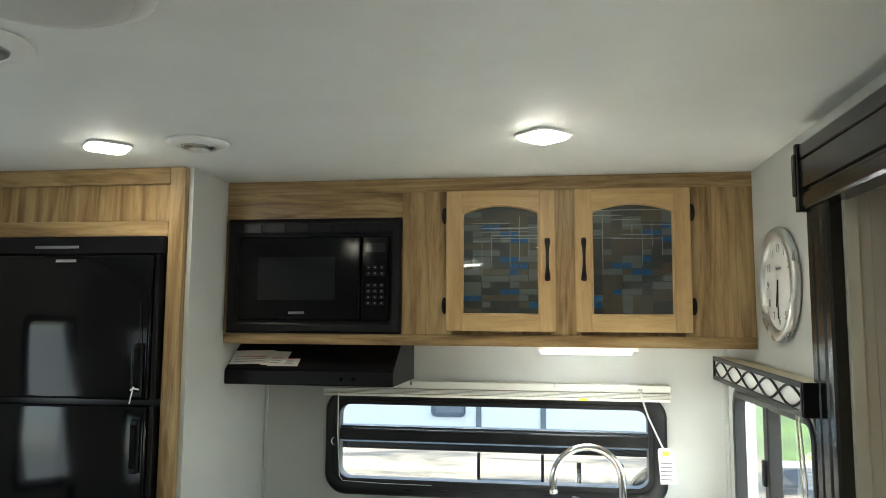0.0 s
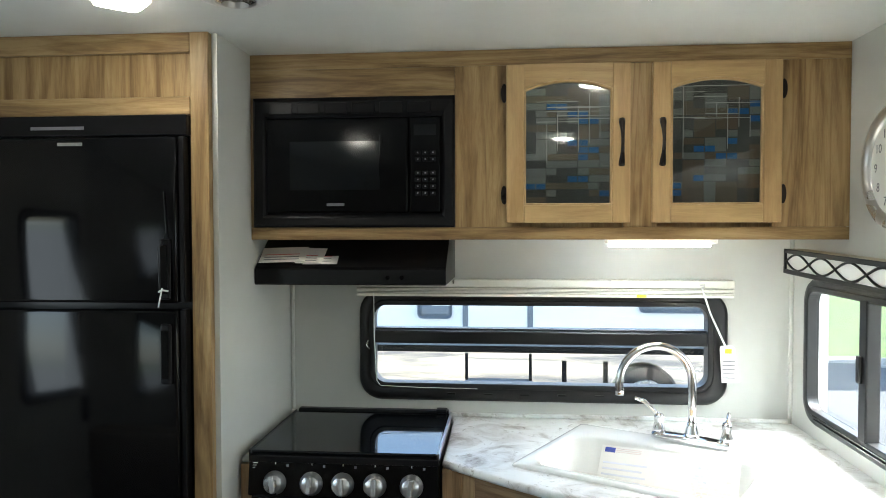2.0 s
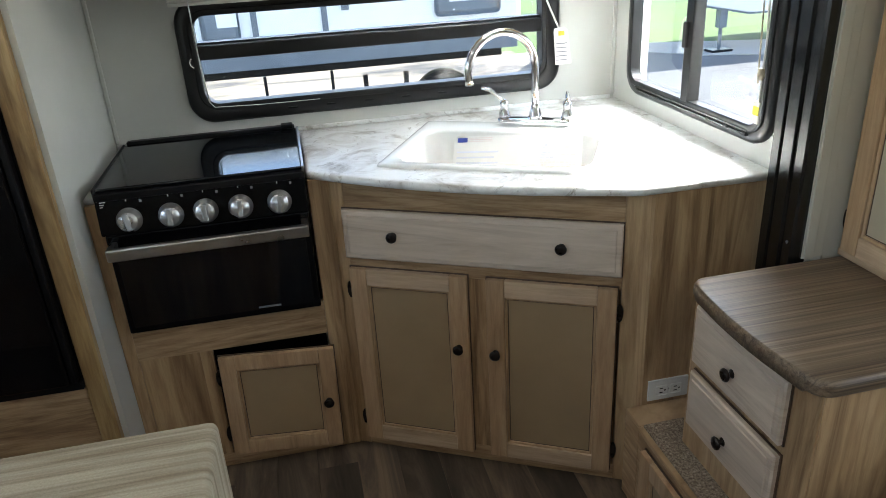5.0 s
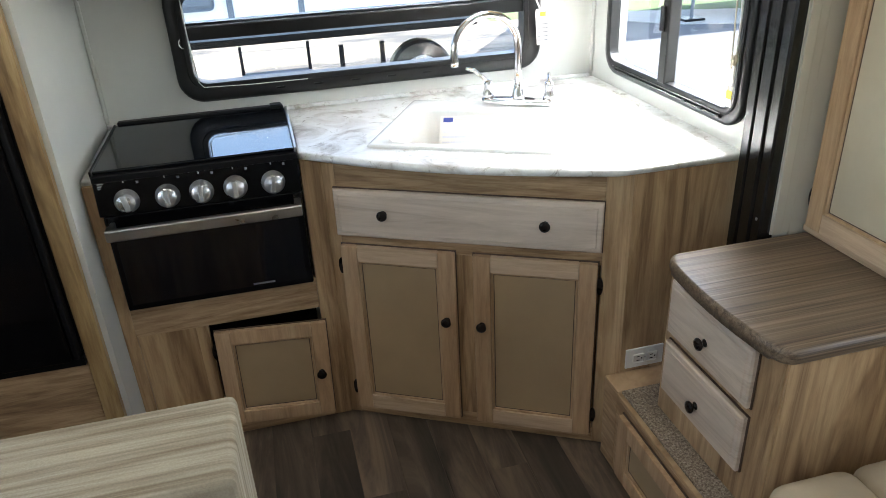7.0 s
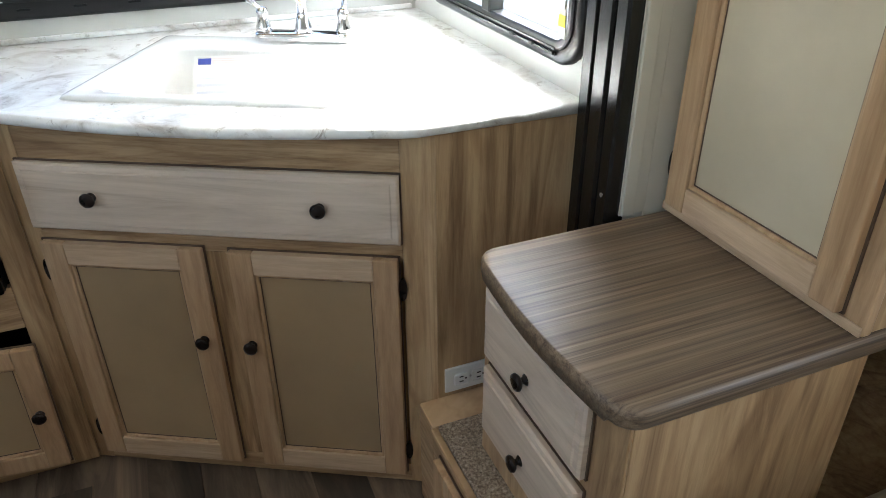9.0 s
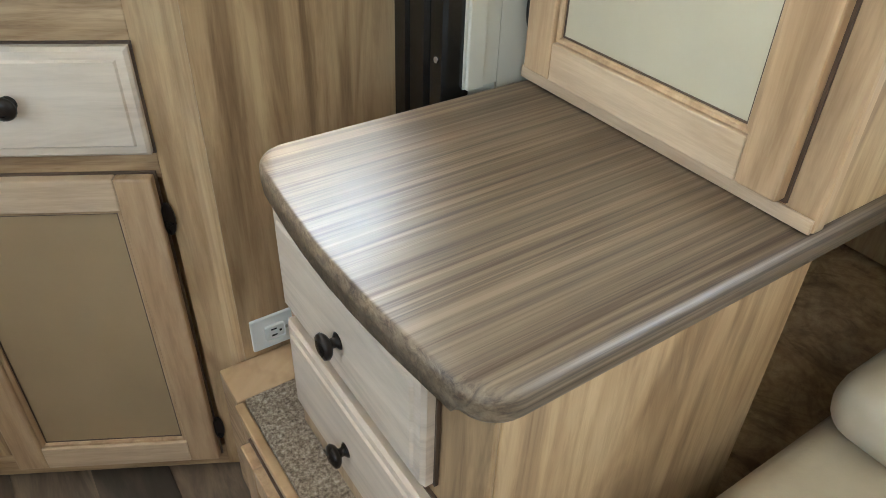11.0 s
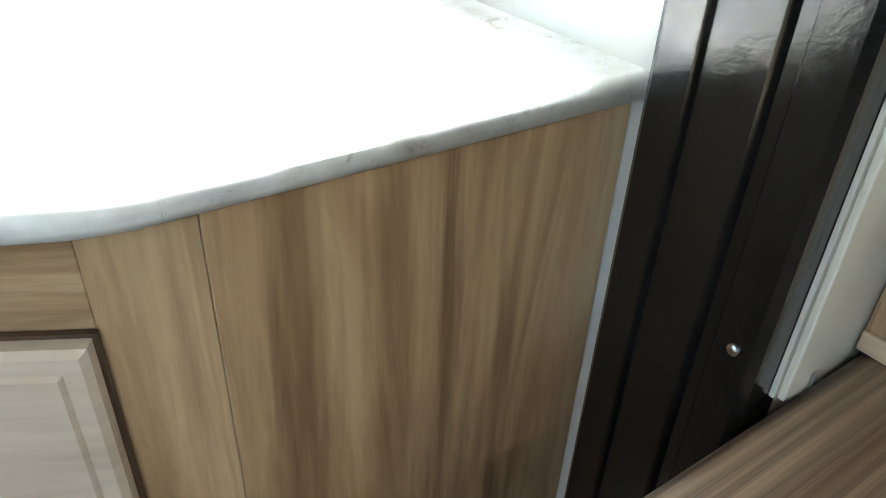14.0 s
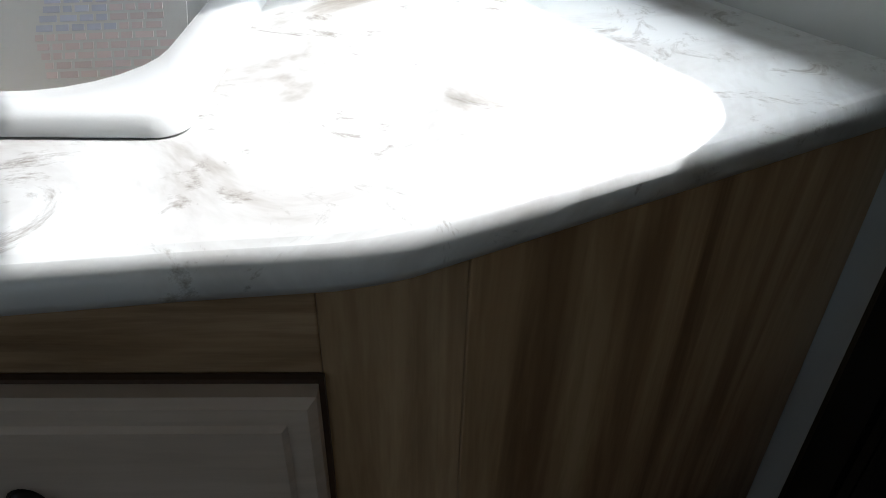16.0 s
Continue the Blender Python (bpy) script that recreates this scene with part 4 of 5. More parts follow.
# stove
def stove():
    s = thing("gas_stove", (0.26, 2.75, 0.5), "black three-burner gas stove with glass lid and steel handle", "stove")
    x0, x1 = 0.008, 0.52
    part("body", box(x0 + 0.004, x1 - 0.004, 2.575, 3.0, 0.51, 0.885), BLACK_SATIN, s)
    part("cooktop", box(x0, x1, 2.548, 3.0, 0.886, 0.906, 0.004), BLACK_SATIN, s)
    part("glass_lid", box(x0 + 0.006, x1 - 0.006, 2.556, 2.975, 0.9085, 0.9165, 0.003), TEMPERED, s, "black glass lid")
    part("lid_edge", box(x1 - 0.006, x1 + 0.001, 2.552, 2.985, 0.903, 0.9195, 0.002), STEEL, s, "steel lid edge")
    part("lid_edge", box(x0 - 0.001, x0 + 0.005, 2.552, 2.985, 0.903, 0.918, 0.002), BLACK_SATIN, s)
    part("hinge_rail", box(x0 + 0.01, x1 - 0.01, 2.978, 3.004, 0.905, 0.924, 0.004), BLACK_SATIN, s)
    part("hinge_block", box(x1 - 0.05, x1 - 0.015, 2.965, 3.0, 0.918, 0.93, 0.003), BLACK_SATIN, s)
    pf = Matrix.Translation((0, 2.545, 0.8)) @ Matrix.Rotation(radians(-8), 4, "X")
    part("control_panel", box(x0, x1, -0.006, 0.03, -0.002, 0.104, 0.004, pf), BLACK, s)
    for k, x in enumerate((0.082, 0.181, 0.265, 0.351, 0.448)):
        km = pf @ Matrix.Translation((x, -0.007, 0.034)) @ Matrix.Rotation(radians(90), 4, "X")
        kb = part("burner_knob", lathe([(0.031, 0), (0.0305, 0.006), (0.026, 0.01), (0.0245, 0.022), (0.022, 0.026)], km, 28), KNOB, s, "silver control knob", True)
        part("grip", box(-0.007, 0.007, -0.022, 0.022, 0.026, 0.035, 0.003, km @ Matrix.Rotation(radians((12, 0, 0, 0, -8)[k]), 4, "Z")), KNOB, kb)
        part("tick", box(x - 0.001, x + 0.001, -0.0075, -0.0065, 0.081, 0.087, 0, pf), WHITE, s)
        part("symbol", box(x + 0.03, x + 0.036, -0.0075, -0.0065, 0.076, 0.082, 0, pf), INK, s)
    for k in range(3):
        part("symbol", box(0.02, 0.034 - 0.004 * k, -0.0075, -0.0065, 0.083 - k * 0.006, 0.085 - k * 0.006, 0, pf), WHITE, s)
    d = part("oven_door", box(x0 + 0.004, x1 - 0.003, 2.552, 2.578, 0.512, 0.795, 0.005), BLACK, s, "black glass oven door")
    part("oven_glass", box(x0 + 0.02, x1 - 0.02, 2.55, 2.5525, 0.53, 0.73, 0.001), TEMPERED, d)
    part("brand_mark", box(0.35, 0.41, 2.549, 2.5502, 0.535, 0.54), INK, d)
    part("handle", box(0.02, 0.512, 2.488, 2.508, 0.748, 0.78, 0.004), STEEL, d, "brushed steel oven handle")
    for x in (0.02, 0.494):
        part("handle_bracket", box(x, x + 0.018, 2.507, 2.553, 0.75, 0.778, 0.002), STEEL, d)


stove()


# countertop with the sink cut-out
SK = Matrix(((U.x, -U.y, 0, 0.704), (U.y, U.x, 0, 2.573), (0, 0, 1, 0), (0, 0, 0, 1)))


def sink_xy(u, v):
    p = SK @ Vector((u, v, 0))
    return p.x, p.y


def countertop():
    ct = thing("kitchen_countertop", (1.0, 2.7, 0.865), "white marble-pattern laminate countertop with a curved front", "countertop")
    a, c = Vector((0.525, 2.602)), Vector((1.256, 2.18))
    n = Vector((-(c - a).y, (c - a).x)).normalized()
    bow = [tuple(a + (c - a) * (k / 14) - n * 0.046 * math.sin(math.pi * k / 14)) for k in range(15)]
    outer = [(part_x + 0.001, 2.6), (0.006, 2.6), (0.006, 3.006), (0.5225, 3.006), (0.5225, 2.607)] + bow[:-1] + [(1.247, 2.1815), (1.262, 2.1775), (1.276, 2.1752), (RIGHT + 0.014, 2.172), (RIGHT + 0.014, BACK - 0.0015), (part_x + 0.001, BACK - 0.0015)]
    inner = [sink_xy(u, v) for u, v in rounded(0.018, 0.575, 0.018, 0.385, 0.05, 5)]
    def drawn_in(loop, d):
        out = []
        area = sum(p[0] * q[1] - q[0] * p[1] for p, q in zip(loop, loop[1:] + loop[:1]))
        for k, p in enumerate(loop):
            p, q, r = Vector(loop[k - 1]), Vector(p), Vector(loop[(k + 1) % len(loop)])
            e, f = (q - p).normalized(), (r - q).normalized()
            n1, n2 = Vector((-e.y, e.x)), Vector((-f.y, f.x))
            mid = (n1 + n2).normalized()
            out.append(tuple(q + mid * d * (1 if area > 0 else -1) / max(0.5, mid.dot(n1))))
        return out

    b = bmesh.new()
    rows = [[b.verts.new((x, y, z)) for x, y in drawn_in(outer, d)] for d, z in ((0.011, 0.886), (0.0065, 0.8852), (0.003, 0.8832), (0.0008, 0.88), (0.0, 0.876), (0.0005, 0.8715), (0.003, 0.8665))]
    hole = [b.verts.new((x, y, 0.886)) for x, y in inner]
    edges = []
    for vs in (rows[0], hole):
        edges += [b.edges.new((vs[k], vs[(k + 1) % len(vs)])) for k in range(len(vs))]
    bmesh.ops.triangle_fill(b, use_beauty=True, use_dissolve=False, edges=edges)
    for p, q in zip(rows, rows[1:]):
        for k in range(len(p)):
            b.faces.new((p[k], p[(k + 1) % len(p)], q[(k + 1) % len(p)], q[k]))
    low = [b.verts.new((x, y, 0.8665)) for x, y in inner]
    for k in range(len(hole)):
        b.faces.new((hole[k], hole[(k + 1) % len(hole)], low[(k + 1) % len(hole)], low[k]))
    edges = [b.edges.get((vs[k], vs[(k + 1) % len(vs)])) for vs in (rows[-1], low) for k in range(len(vs))]
    bmesh.ops.triangle_fill(b, use_beauty=True, use_dissolve=False, edges=edges)
    slab = part("slab", b, MARBLE, ct, "", True)
    for poly in slab.data.polygons:
        poly.use_smooth = abs(poly.normal.z) < 0.98
    bs = box(part_x + 0.002, RIGHT - 0.0145, BACK - 0.0135, BACK - 0.002, 0.8865, 0.899, 0.003)
    part("back_bead", bs, MARBLE, ct, "thin bead along the wall")


countertop()


def sink():
    s = thing("kitchen_sink", (0.98, 2.6, 0.72), "white drop-in corner sink with a care sheet lying in it", "sink")
    rings = [(0.0, 0.592, 0.0, 0.47, 0.014, 0.8868), (0.004, 0.588, 0.004, 0.466, 0.014, 0.8925), (0.014, 0.578, 0.014, 0.456, 0.014, 0.8945),
             (0.032, 0.56, 0.034, 0.365, 0.06, 0.893), (0.04, 0.552, 0.042, 0.357, 0.065, 0.885), (0.055, 0.537, 0.055, 0.345, 0.07, 0.75), (0.085, 0.507, 0.085, 0.315, 0.06, 0.728)]
    b = bmesh.new()
    rows = [[b.verts.new((*sink_xy(x, y), z)) for x, y in rounded(a0, a1, b0, b1, r, 7)] for a0, a1, b0, b1, r, z in rings]
    for p, q in zip(rows, rows[1:]):
        for k in range(len(p)):
            b.faces.new((p[k], p[(k + 1) % len(p)], q[(k + 1) % len(p)], q[k]))
    b.faces.new(rows[-1])
    part("basin", b, SINK, s, "", True)
    part("drain", lathe([(0.042, 0), (0.042, 0.002), (0.03, 0.003), (0.012, 0.0015)], Matrix.Translation((*sink_xy(0.3, 0.2), 0.7285)), 24), STEEL, s)


sink()


def care_sheet():
    c = thing("care_sheet", (1.1, 2.6, 0.75), "printed care sheet with a coloured flag in the sink", "leaflet")
    m = SK @ Matrix.Translation((0.31, 0.27, 0.812)) @ Matrix.Rotation(radians(53), 4, "X") @ Matrix.Rotation(radians(3), 4, "Z")
    part("sheet", box(-0.175, 0.2, -0.09, 0.098, 0, 0.0012, 0, m), SINK, c)
    part("flag_field", box(-0.165, -0.135, 0.078, 0.092, 0.0013, 0.002, 0, m), INK_BLUE, c)
    for k in range(3):
        part("flag_stripe", box(-0.132, -0.06, 0.08 + 0.005 * k, 0.082 + 0.005 * k, 0.0013, 0.002, 0, m), PALE_RED, c)
    lettering("Care and Cleaning Instructions", 0.0105, m @ Matrix.Translation((0.06, 0.085, 0.0015)), PALE_BLUE, c)
    rnd = random.Random(4)
    for k in range(11):
        x = 0.085 + 0.004 * math.sin(k * 0.8)
        while x < 0.18:
            w = rnd.uniform(0.006, 0.014)
            blue = k < 6 and x < 0.135
            part("print_bar", box(x, x + w, 0.062 - 0.0075 * k, 0.067 - 0.0075 * k, 0.0013, 0.0018, 0, m), PALE_BLUE if blue else PALE_RED, c)
            x += w + 0.0025
    for k in range(7):
        part("print_bar", box(-0.165, -0.04 - 0.012 * (k % 2), 0.045 - 0.017 * k, 0.05 - 0.017 * k, 0.0013, 0.0018, 0, m), PALE_BLUE, c)


care_sheet()


def faucet():
    f = thing("kitchen_faucet", (*sink_xy(0.35, 0.435), 0.895), "chrome gooseneck faucet with two lever handles", "faucet")
    part("deck_plate", prism(rounded(0.237, 0.467, 0.41, 0.46, 0.022, 6), 0.895, 0.915, 0.006, SK), CHROME, f, "", True)
    bx, by = sink_xy(0.352, 0.435)
    part("spout_base", lathe([(0.022, 0), (0.02, 0.012), (0.0145, 0.03), (0.0125, 0.04)], Matrix.Translation((bx, by, 0.914)), 20), CHROME, f, "", True)
    way = Vector((-0.99, -0.12, 0)).normalized()
    top, r = 1.07, 0.105
    pts = [Vector((bx, by, 0.945)), Vector((bx, by, 1.005)), Vector((bx, by, top))]
    for k in range(1, 17):
        a = math.pi * 1.06 * k / 16
        pts.append(Vector((bx, by, top)) + way * (r - r * math.cos(a)) + Vector((0, 0, r * math.sin(a))))
    pts.append(pts[-1] + Vector((0, 0, -0.014)))
    part("spout", tube(pts, [0.0115] * (len(pts) - 2) + [0.0125, 0.0125], 14), CHROME, f, "tall curved spout", True)
    for u, tilt in ((0.258, 1), (0.447, 0)):
        x, y = sink_xy(u, 0.435)
        h = part("handle_base", lathe([(0.018, 0), (0.0175, 0.012), (0.012, 0.03), (0.014, 0.042), (0.012, 0.052), (0.004, 0.056)], Matrix.Translation((x, y, 0.914)), 18), CHROME, f, "", True)
        a = Vector((x, y, 0.96))
        d = Vector((-0.5, 0.15, 0.75)).normalized() if tilt else Vector((0.3, 0.75, 0.25)).normalized()
        part("lever", tube([a, a + d * 0.025 + Vector((-0.005 * tilt, 0, 0)), a + d * 0.05 + Vector((-0.014 * tilt, 0, 0.0)), a + d * 0.065 + Vector((-0.032 * tilt, 0, -0.004 * tilt))], [0.0075, 0.006, 0.0065, 0.0045], 10), CHROME, h, "", True)


faucet()


# ---- slide-out: step, end table, tall cabinet, sofa ----
def slide_step():
    s = thing("slide_out_step", (1.4, 1.0, 0), "carpeted slide-out floor edge with panelled hickory riser", "step")
    part("deck", box(1.282, 2.449, -1.0, 2.024, 0.02, 0.262), PALE, s)
    part("riser_board", box(1.262, 1.281, -1.0, 2.105, 0.0, 0.256, 0.002), PALE_H, s)
    part("end_board", box(1.2625, 1.55, 2.106, 2.183, 0.0, 0.272, 0.002), PALE_H, s, "plain hickory block")
    part("deck_fill", box(1.2825, 1.56, 2.0245, 2.105, 0.02, 0.262), PALE, s)
    part("edge_strip", box(1.257, 1.272, -1.0, 2.104, 0.2565, 0.272, 0.003), PALE_H, s)
    part("carpet", box(1.273, 1.56, -1.0, 2.104, 0.263, 0.276, 0.003), CARPET, s, "speckled brown carpet")
    panel_door(s, face_x(1.262), -2.06, -1.55, 0.03, 0.235, 0.05, (MAPLE, MAPLE), None, None)


slide_step()


def end_table():
    e = thing("end_table", (1.7, 1.81, 0.276), "hickory end table with two drawers and a walnut laminate top", "end table")
    pts = []
    for x, y, a0 in ((1.345, 1.985, 90), (1.345, 1.635, 180)):
        for k in range(9):
            a = math.radians(a0 + 90 * k / 8)
            pts.append((x + 0.038 * math.cos(a), y + 0.038 * math.sin(a)))
    front = [(1.307 - 0.012 * math.sin(math.pi * k / 10), 1.985 - 0.35 * k / 10) for k in range(1, 10)]
    outline = [(2.44, 2.0235)] + pts[:9] + front + pts[9:] + [(2.44, 1.597)]
    part("top", prism(outline, 0.688, 0.7245, 0.013, None, None, 4), WALNUT, e, "greyed walnut laminate top", True)
    part("body", box(1.338, 1.73, 1.612, 2.02, 0.277, 0.687, 0.002), PALE, e, "hickory sides")
    part("rear_panel", box(2.42, 2.44, 1.612, 2.02, 0.277, 0.687, 0.002), PALE, e)
    m = face_x(1.3375)
    part("face_frame", box(-2.02, -1.612, -0.006, 0, 0.277, 0.687, 0.002, m), PALE, e)
    m2 = face_x(1.331)
    drawer_front(e, m2, -1.99, -1.683, 0.53, 0.672, [(-1.836, 0.594)], DRAWER)
    drawer_front(e, m2, -1.99, -1.683, 0.36, 0.504, [(-1.838, 0.42)], DRAWER)


end_table()


def tall_cabinet():
    t = thing("slide_out_cabinet", (1.9, 1.81, 0.726), "tall pale wood cabinet standing on the end table", "cabinet")
    m = face_x(1.684)
    part("body", box(1.7035, 2.44, 1.606, 2.0255, 0.726, 1.82, 0.002), PALE, t)
    part("face_frame", box(-2.0255, -1.602, 0, 0.019, 0.7255, 1.82, 0.004, m), MAPLE, t)
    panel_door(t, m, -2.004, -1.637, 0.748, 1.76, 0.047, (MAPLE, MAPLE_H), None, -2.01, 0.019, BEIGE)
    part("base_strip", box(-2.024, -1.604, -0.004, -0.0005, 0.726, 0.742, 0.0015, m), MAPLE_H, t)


tall_cabinet()


def sofa():
    s = thing("sofa", (1.75, 0.8, 0.276), "cream vinyl sofa with plump stitched cushions", "sofa")
    part("base", box(1.4, 2.4, -0.2, 1.555, 0.277, 0.33, 0.01), LEATHER, s)
    for y0, y1 in ((0.975, 1.565), (0.385, 0.965), (-0.195, 0.375)):
        part("front_roll", box(1.285, 1.482, y0, y1, 0.331, 0.455, 0.04, None, None, 5), LEATHER, s, "padded front roll of the seat", True)
        part("seat_cushion", box(1.476, 1.95, y0, y1, 0.331, 0.452, 0.04, None, None, 5), LEATHER, s, "", True)
        part("back_cushion", box(1.96, 2.22, y0, y1, 0.435, 0.95, 0.07, None, None, 5), LEATHER, s, "", True)
    part("arm_cushion", box(1.768, 2.2, 1.28, 1.562, 0.447, 0.54, 0.04, None, None, 5), LEATHER, s, "soft rounded arm cushion", True)


sofa()


def dinette():
    d = thing("dinette_bench", (-0.2, 1.45, 0), "dinette bench with striped fabric back", "bench")
    part("base", box(LEFT + 0.002, 0.34, 0.95, 1.6, 0.0, 0.4, 0.004), PALE, d)
    part("seat_cushion", box(LEFT + 0.002, 0.35, 0.9, 1.45, 0.402, 0.52, 0.03, None, None, 4), FABRIC, d, "", True)
    part("backrest", box(LEFT + 0.002, 0.353, 1.44, 1.63, 0.402, 0.843, 0.012, None, None, 3), FABRIC, d, "striped fabric backrest", True)


dinette()


# ---- ceiling fittings ----
def ceiling_light(x, y):
    c = thing("ceiling_light", (x, y, TOP - 0.014), "square rounded LED ceiling light, lit", "ceiling light", "ceiling lights")
    pts = [((a - b) * 0.7071, (a + b) * 0.7071) for a, b in rounded(-0.056, 0.056, -0.056, 0.056, 0.026, 6)]
    part("rim", prism([(x + a, y + b) for a, b in pts], TOP - 0.008, TOP - 0.0005, 0.003), WHITE, c)
    part("lens", prism([(x + a * 0.86, y + b * 0.86) for a, b in pts], TOP - 0.014, TOP - 0.0085, 0.003), LENS, c, "glowing lens")
    return c


for x, y in ((-0.12, 2.17), (0.995, 2.19), (-0.12, 0.7), (0.995, 0.7), (0.43, -0.6)):
    ceiling_light(x, y)


def round_vent(x, y, r, name, label, dark):
    c = thing(name, (x, y, TOP - 0.02), label, "vent")
    part("flange", lathe([(r, 0.0), (r * 0.98, -0.006), (r * 0.62, -0.014), (r * 0.58, -0.008)], Matrix.Translation((x, y, TOP - 0.0005)), 32), WHITE, c, "", True)
    part("nozzle", lathe([(r * 0.56, -0.004), (r * 0.54, -0.016), (r * 0.36, -0.02), (r * 0.3, -0.008)], Matrix.Translation((x + r * 0.05, y, TOP - 0.0005)), 28), dark, c)


round_vent(0.125, 2.175, 0.078, "ceiling_vent", "round white ceiling air outlet", SILVER)
round_vent(0.08, 1.5, 0.09, "ceiling_vent", "round white ceiling air outlet", SILVER)


def roof_speaker():
    c = thing("ceiling_speaker", (0.33, 1.28, TOP - 0.03), "round grey ceiling speaker", "speaker")
    part("rim", lathe([(0.16, 0.0), (0.158, -0.006), (0.135, -0.01), (0.13, -0.004)], Matrix.Translation((0.33, 1.31, TOP - 0.0005)), 40), WHITE, c, "", True)
    part("grille", lathe([(0.128, -0.004), (0.126, -0.02), (0.1, -0.026), (0.01, -0.028)], Matrix.Translation((0.33, 1.31, TOP - 0.0005)), 40), WALL, c, "grey grille", True)


roof_speaker()


# ---- outdoors ----
gb = bmesh.new()
gv = [gb.verts.new(p) for p in ((-400, -400, GROUND), (400, -400, GROUND), (400, 400, GROUND), (-400, 400, GROUND))]
gb.faces.new(gv)
structure("ground", gb, GRASS, "open lawn", "ground")
structure("road", prism([(-60, -60), (40, -60), (40, -2), (7.3, 11.8), (6.4, 13.0), (-60, 13.0)], GROUND + 0.004, GROUND + 0.02), ASPHALT, "grey asphalt lot", "road")
structure("pavement", prism([(-60, 13.0), (6.4, 13.0), (7.3, 11.8), (40, -2), (40, 0.5), (8.6, 12.9), (6.9, 13.6), (-60, 13.9)], GROUND + 0.004, GROUND + 0.03), CONCRETE, "pale concrete strip", "pavement")
structure("gravel", prism([(-60, 7.6), (4.2, 7.6), (4.6, 13.9), (-60, 13.9)], GROUND + 0.034, GROUND + 0.045), GRAVEL, "pale gravel pad", "ground")


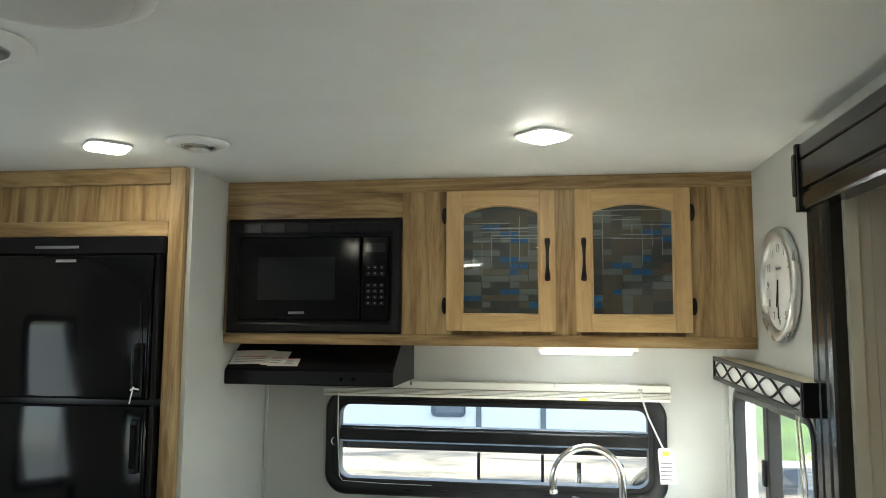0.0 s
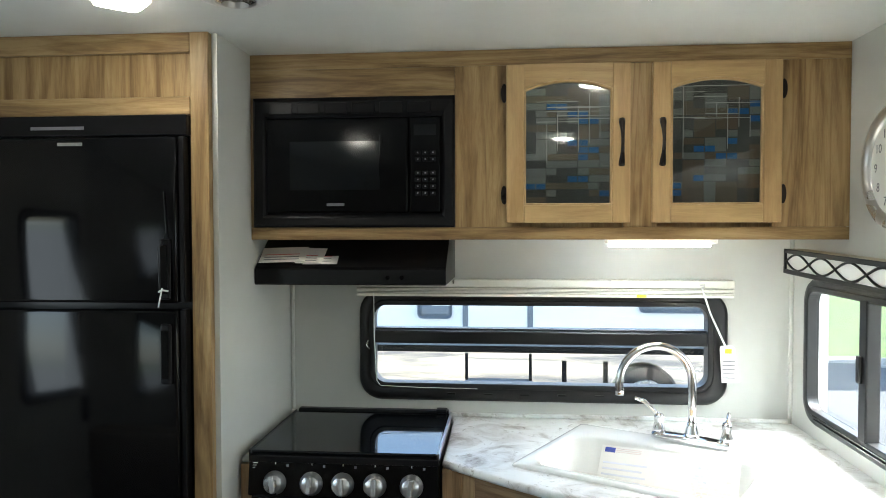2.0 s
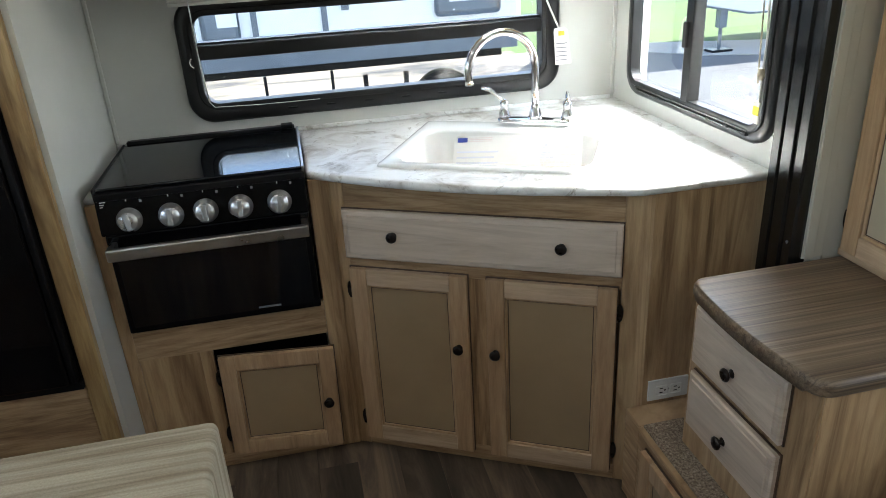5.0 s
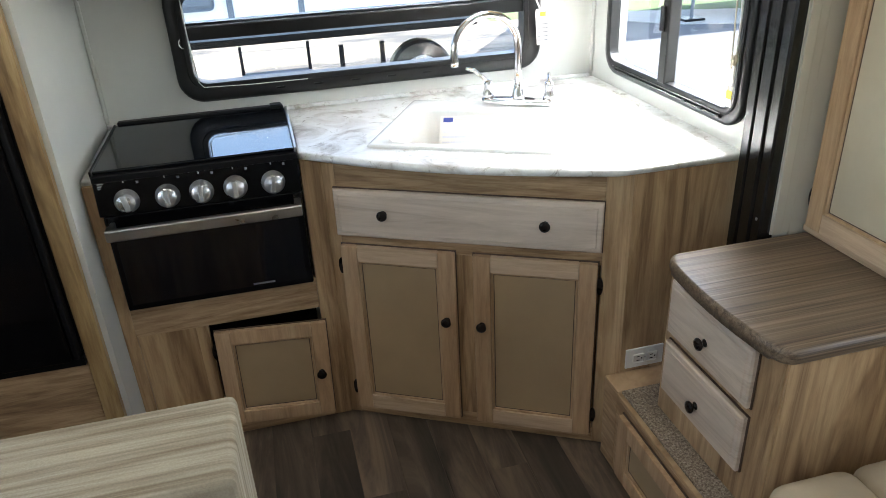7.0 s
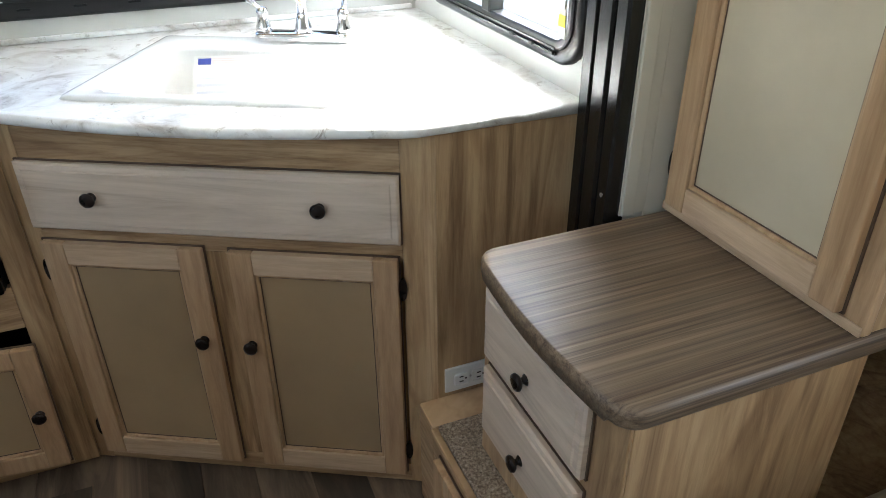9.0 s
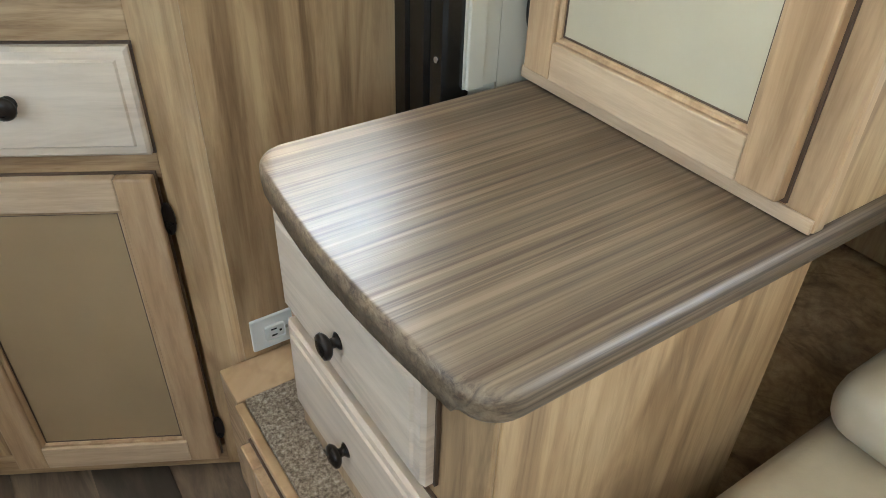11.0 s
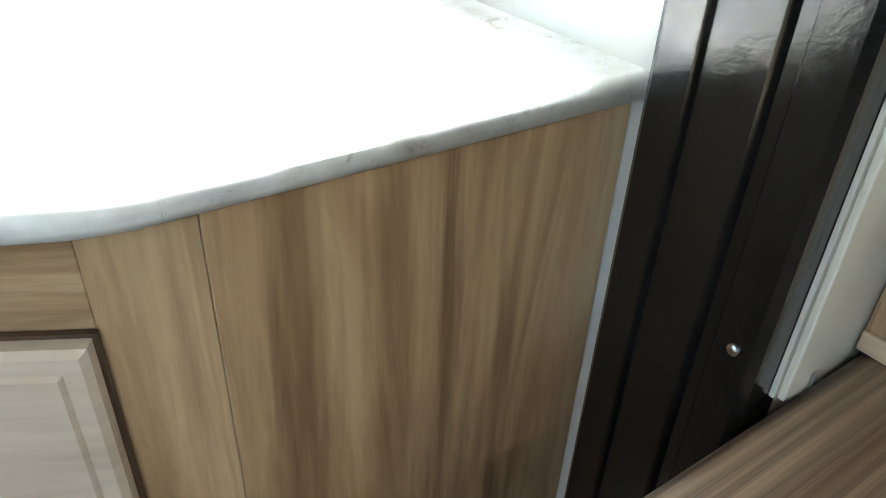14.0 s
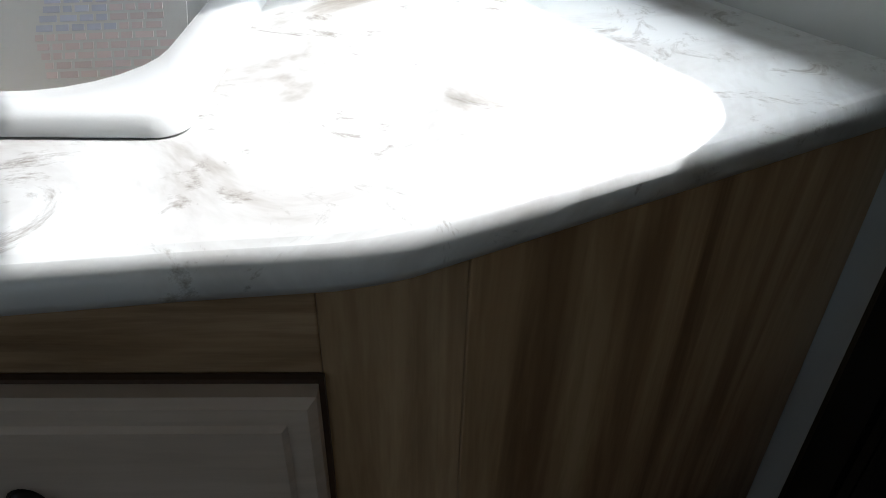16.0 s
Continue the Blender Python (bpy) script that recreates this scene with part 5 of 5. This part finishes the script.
def parked_trailer():
    t = thing("travel_trailer", (-1, 9.7, GROUND), "white travel trailer parked outside the window", "trailer")
    y = 8.5
    part("body", box(-5.5, 3.05, y, y + 2.4, 0.36, 2.6, 0.06), TRAILER_WHITE, t, "white fibreglass body")
    part("skirt", box(-5.45, 3.0, y + 0.02, y + 2.38, 0.22, 0.36), TRAILER_GREY, t, "grey lower skirt")
    part("chassis", box(-5.3, 2.9, y + 0.3, y + 2.2, 0.1, 0.22), BLACK_SATIN, t)
    for x0, x1, z0, z1 in ((-0.28, 0.1, 0.52, 0.86), (2.09, 2.8, 0.6, 0.95), (-2.6, -1.9, 1.0, 1.6)):
        w = part("window", box(x0, x1, y - 0.02, y + 0.01, z0, z1, 0.05), TRAILER_GREY, t, "dark tinted window")
        part("pane", box(x0 + 0.16, x1 - 0.02, y - 0.024, y - 0.021, z0 + 0.14, z1 - 0.04), TRAILER_WHITE, w)
    for x in (0.243, 0.944):
        part("seam", box(x - 0.03, x + 0.03, y - 0.015, y - 0.001, 0.36, 2.5), TRAILER_GREY, t)
    part("marker_light", box(2.93, 3.0, y - 0.02, y - 0.001, 0.78, 0.83, 0.008), ORANGE, t)
    part("porch_light", box(1.12, 1.2, y - 0.04, y - 0.001, 0.74, 0.9, 0.01), TRAILER_GREY, t)
    part("fixture", lathe([(0.14, 0), (0.13, 0.03), (0.06, 0.04)], Matrix.Translation((1.9, y - 0.001, 1.02)) @ Matrix.Rotation(radians(90), 4, "X"), 20), TRAILER_GREY, t)
    for x in (0.26, 0.92):
        part("step_post", box(x, x + 0.03, y - 0.35, y - 0.3, -0.22, 0.2), BLACK_SATIN, t)
    for z in (-0.2, -0.1):
        part("step_tread", box(0.26, 0.95, y - 0.5, y - 0.25, z, z + 0.025), TRAILER_GREY, t)
    for x in (-3.2, -2.3, 2.2):
        w = part("wheel", lathe([(0.33, -0.1), (0.36, -0.06), (0.36, 0.06), (0.33, 0.1)], Matrix.Translation((x, y + 0.25, GROUND + 0.36 + 0.045)) @ Matrix.Rotation(radians(90), 4, "X"), 28), BLACK_SATIN, t)
        part("rim", lathe([(0.2, 0.1), (0.19, 0.112), (0.1, 0.105)], Matrix.Translation((x, y + 0.25, GROUND + 0.405)) @ Matrix.Rotation(radians(90), 4, "X"), 20), SILVER, w)
    for x in (1.3, 1.75):
        part("stabiliser", box(x, x + 0.05, y + 0.2, y + 0.25, GROUND + 0.045, 0.03), BLACK_SATIN, t)


parked_trailer()


def hitch_trailer():
    t = thing("trailer_front", (7.7, 12.0, GROUND), "white trailer nose on a jack stand at the lawn's edge", "trailer")
    side = Matrix(((1, 0, -0.65, -7.7675), (0, 0, -1, 0), (0, 1, 0, 0), (0, 0, 0, 1)))
    part("nose", prism([(7.31, 0.05), (8.15, -0.12), (12.0, -0.12), (12.0, 2.4), (6.85, 2.4)], -13.9, -11.95, 0.02, side), TRAILER_WHITE, t, "white trailer nose")
    part("lower_edge", prism([(7.29, 0.03), (8.15, -0.145), (12.0, -0.145), (12.0, -0.12), (8.15, -0.12), (7.31, 0.052)], -13.88, -11.94, 0, side), TRAILER_GREY, t)
    part("front_edge", prism([(7.285, 0.05), (7.31, 0.05), (6.85, 2.4), (6.825, 2.4)], -13.88, -11.94, 0, side), TRAILER_GREY, t)
    part("stripe", prism([(7.8, 0.3), (7.92, 0.18), (8.6, 0.12), (8.6, 0.17), (7.95, 0.24), (7.86, 0.34), (7.7, 2.2), (7.64, 2.2)], -11.949, -11.943, 0, side), TRAILER_GREY, t)
    part("jack_head", box(7.62, 7.76, 11.96, 12.1, -0.33, -0.03, 0.01), TRAILER_GREY, t)
    part("jack", tube([(7.69, 12.03, -0.33), (7.69, 12.03, GROUND + 0.05)], 0.03, 10), TRAILER_GREY, t)
    part("foot", box(7.5, 7.88, 11.9, 12.16, GROUND + 0.03, GROUND + 0.07, 0.008), BLACK_SATIN, t)


hitch_trailer()


# ---- floor planks, laid along the trailer ----
fl = bpy.data.objects["floor"]
pm = mesh_of("plank", box(-0.0595, 0.0595, -0.449, 0.449, -0.0035, 0.0, 0.0012, None, None, 1), PLANK)
row = 0
x = LEFT + 0.061
while x + 0.06 < 1.262:
    y = FRONT + 0.45 - 0.3 * (row % 3)
    while y < 3.0:
        if y + 0.449 < BACK - 0.01 and y - 0.449 > FRONT - 0.04:
            o = new("plank", pm)
            o.parent = fl
            o.location = (x, y, 0)
        y += 0.9
    x += 0.12
    row += 1
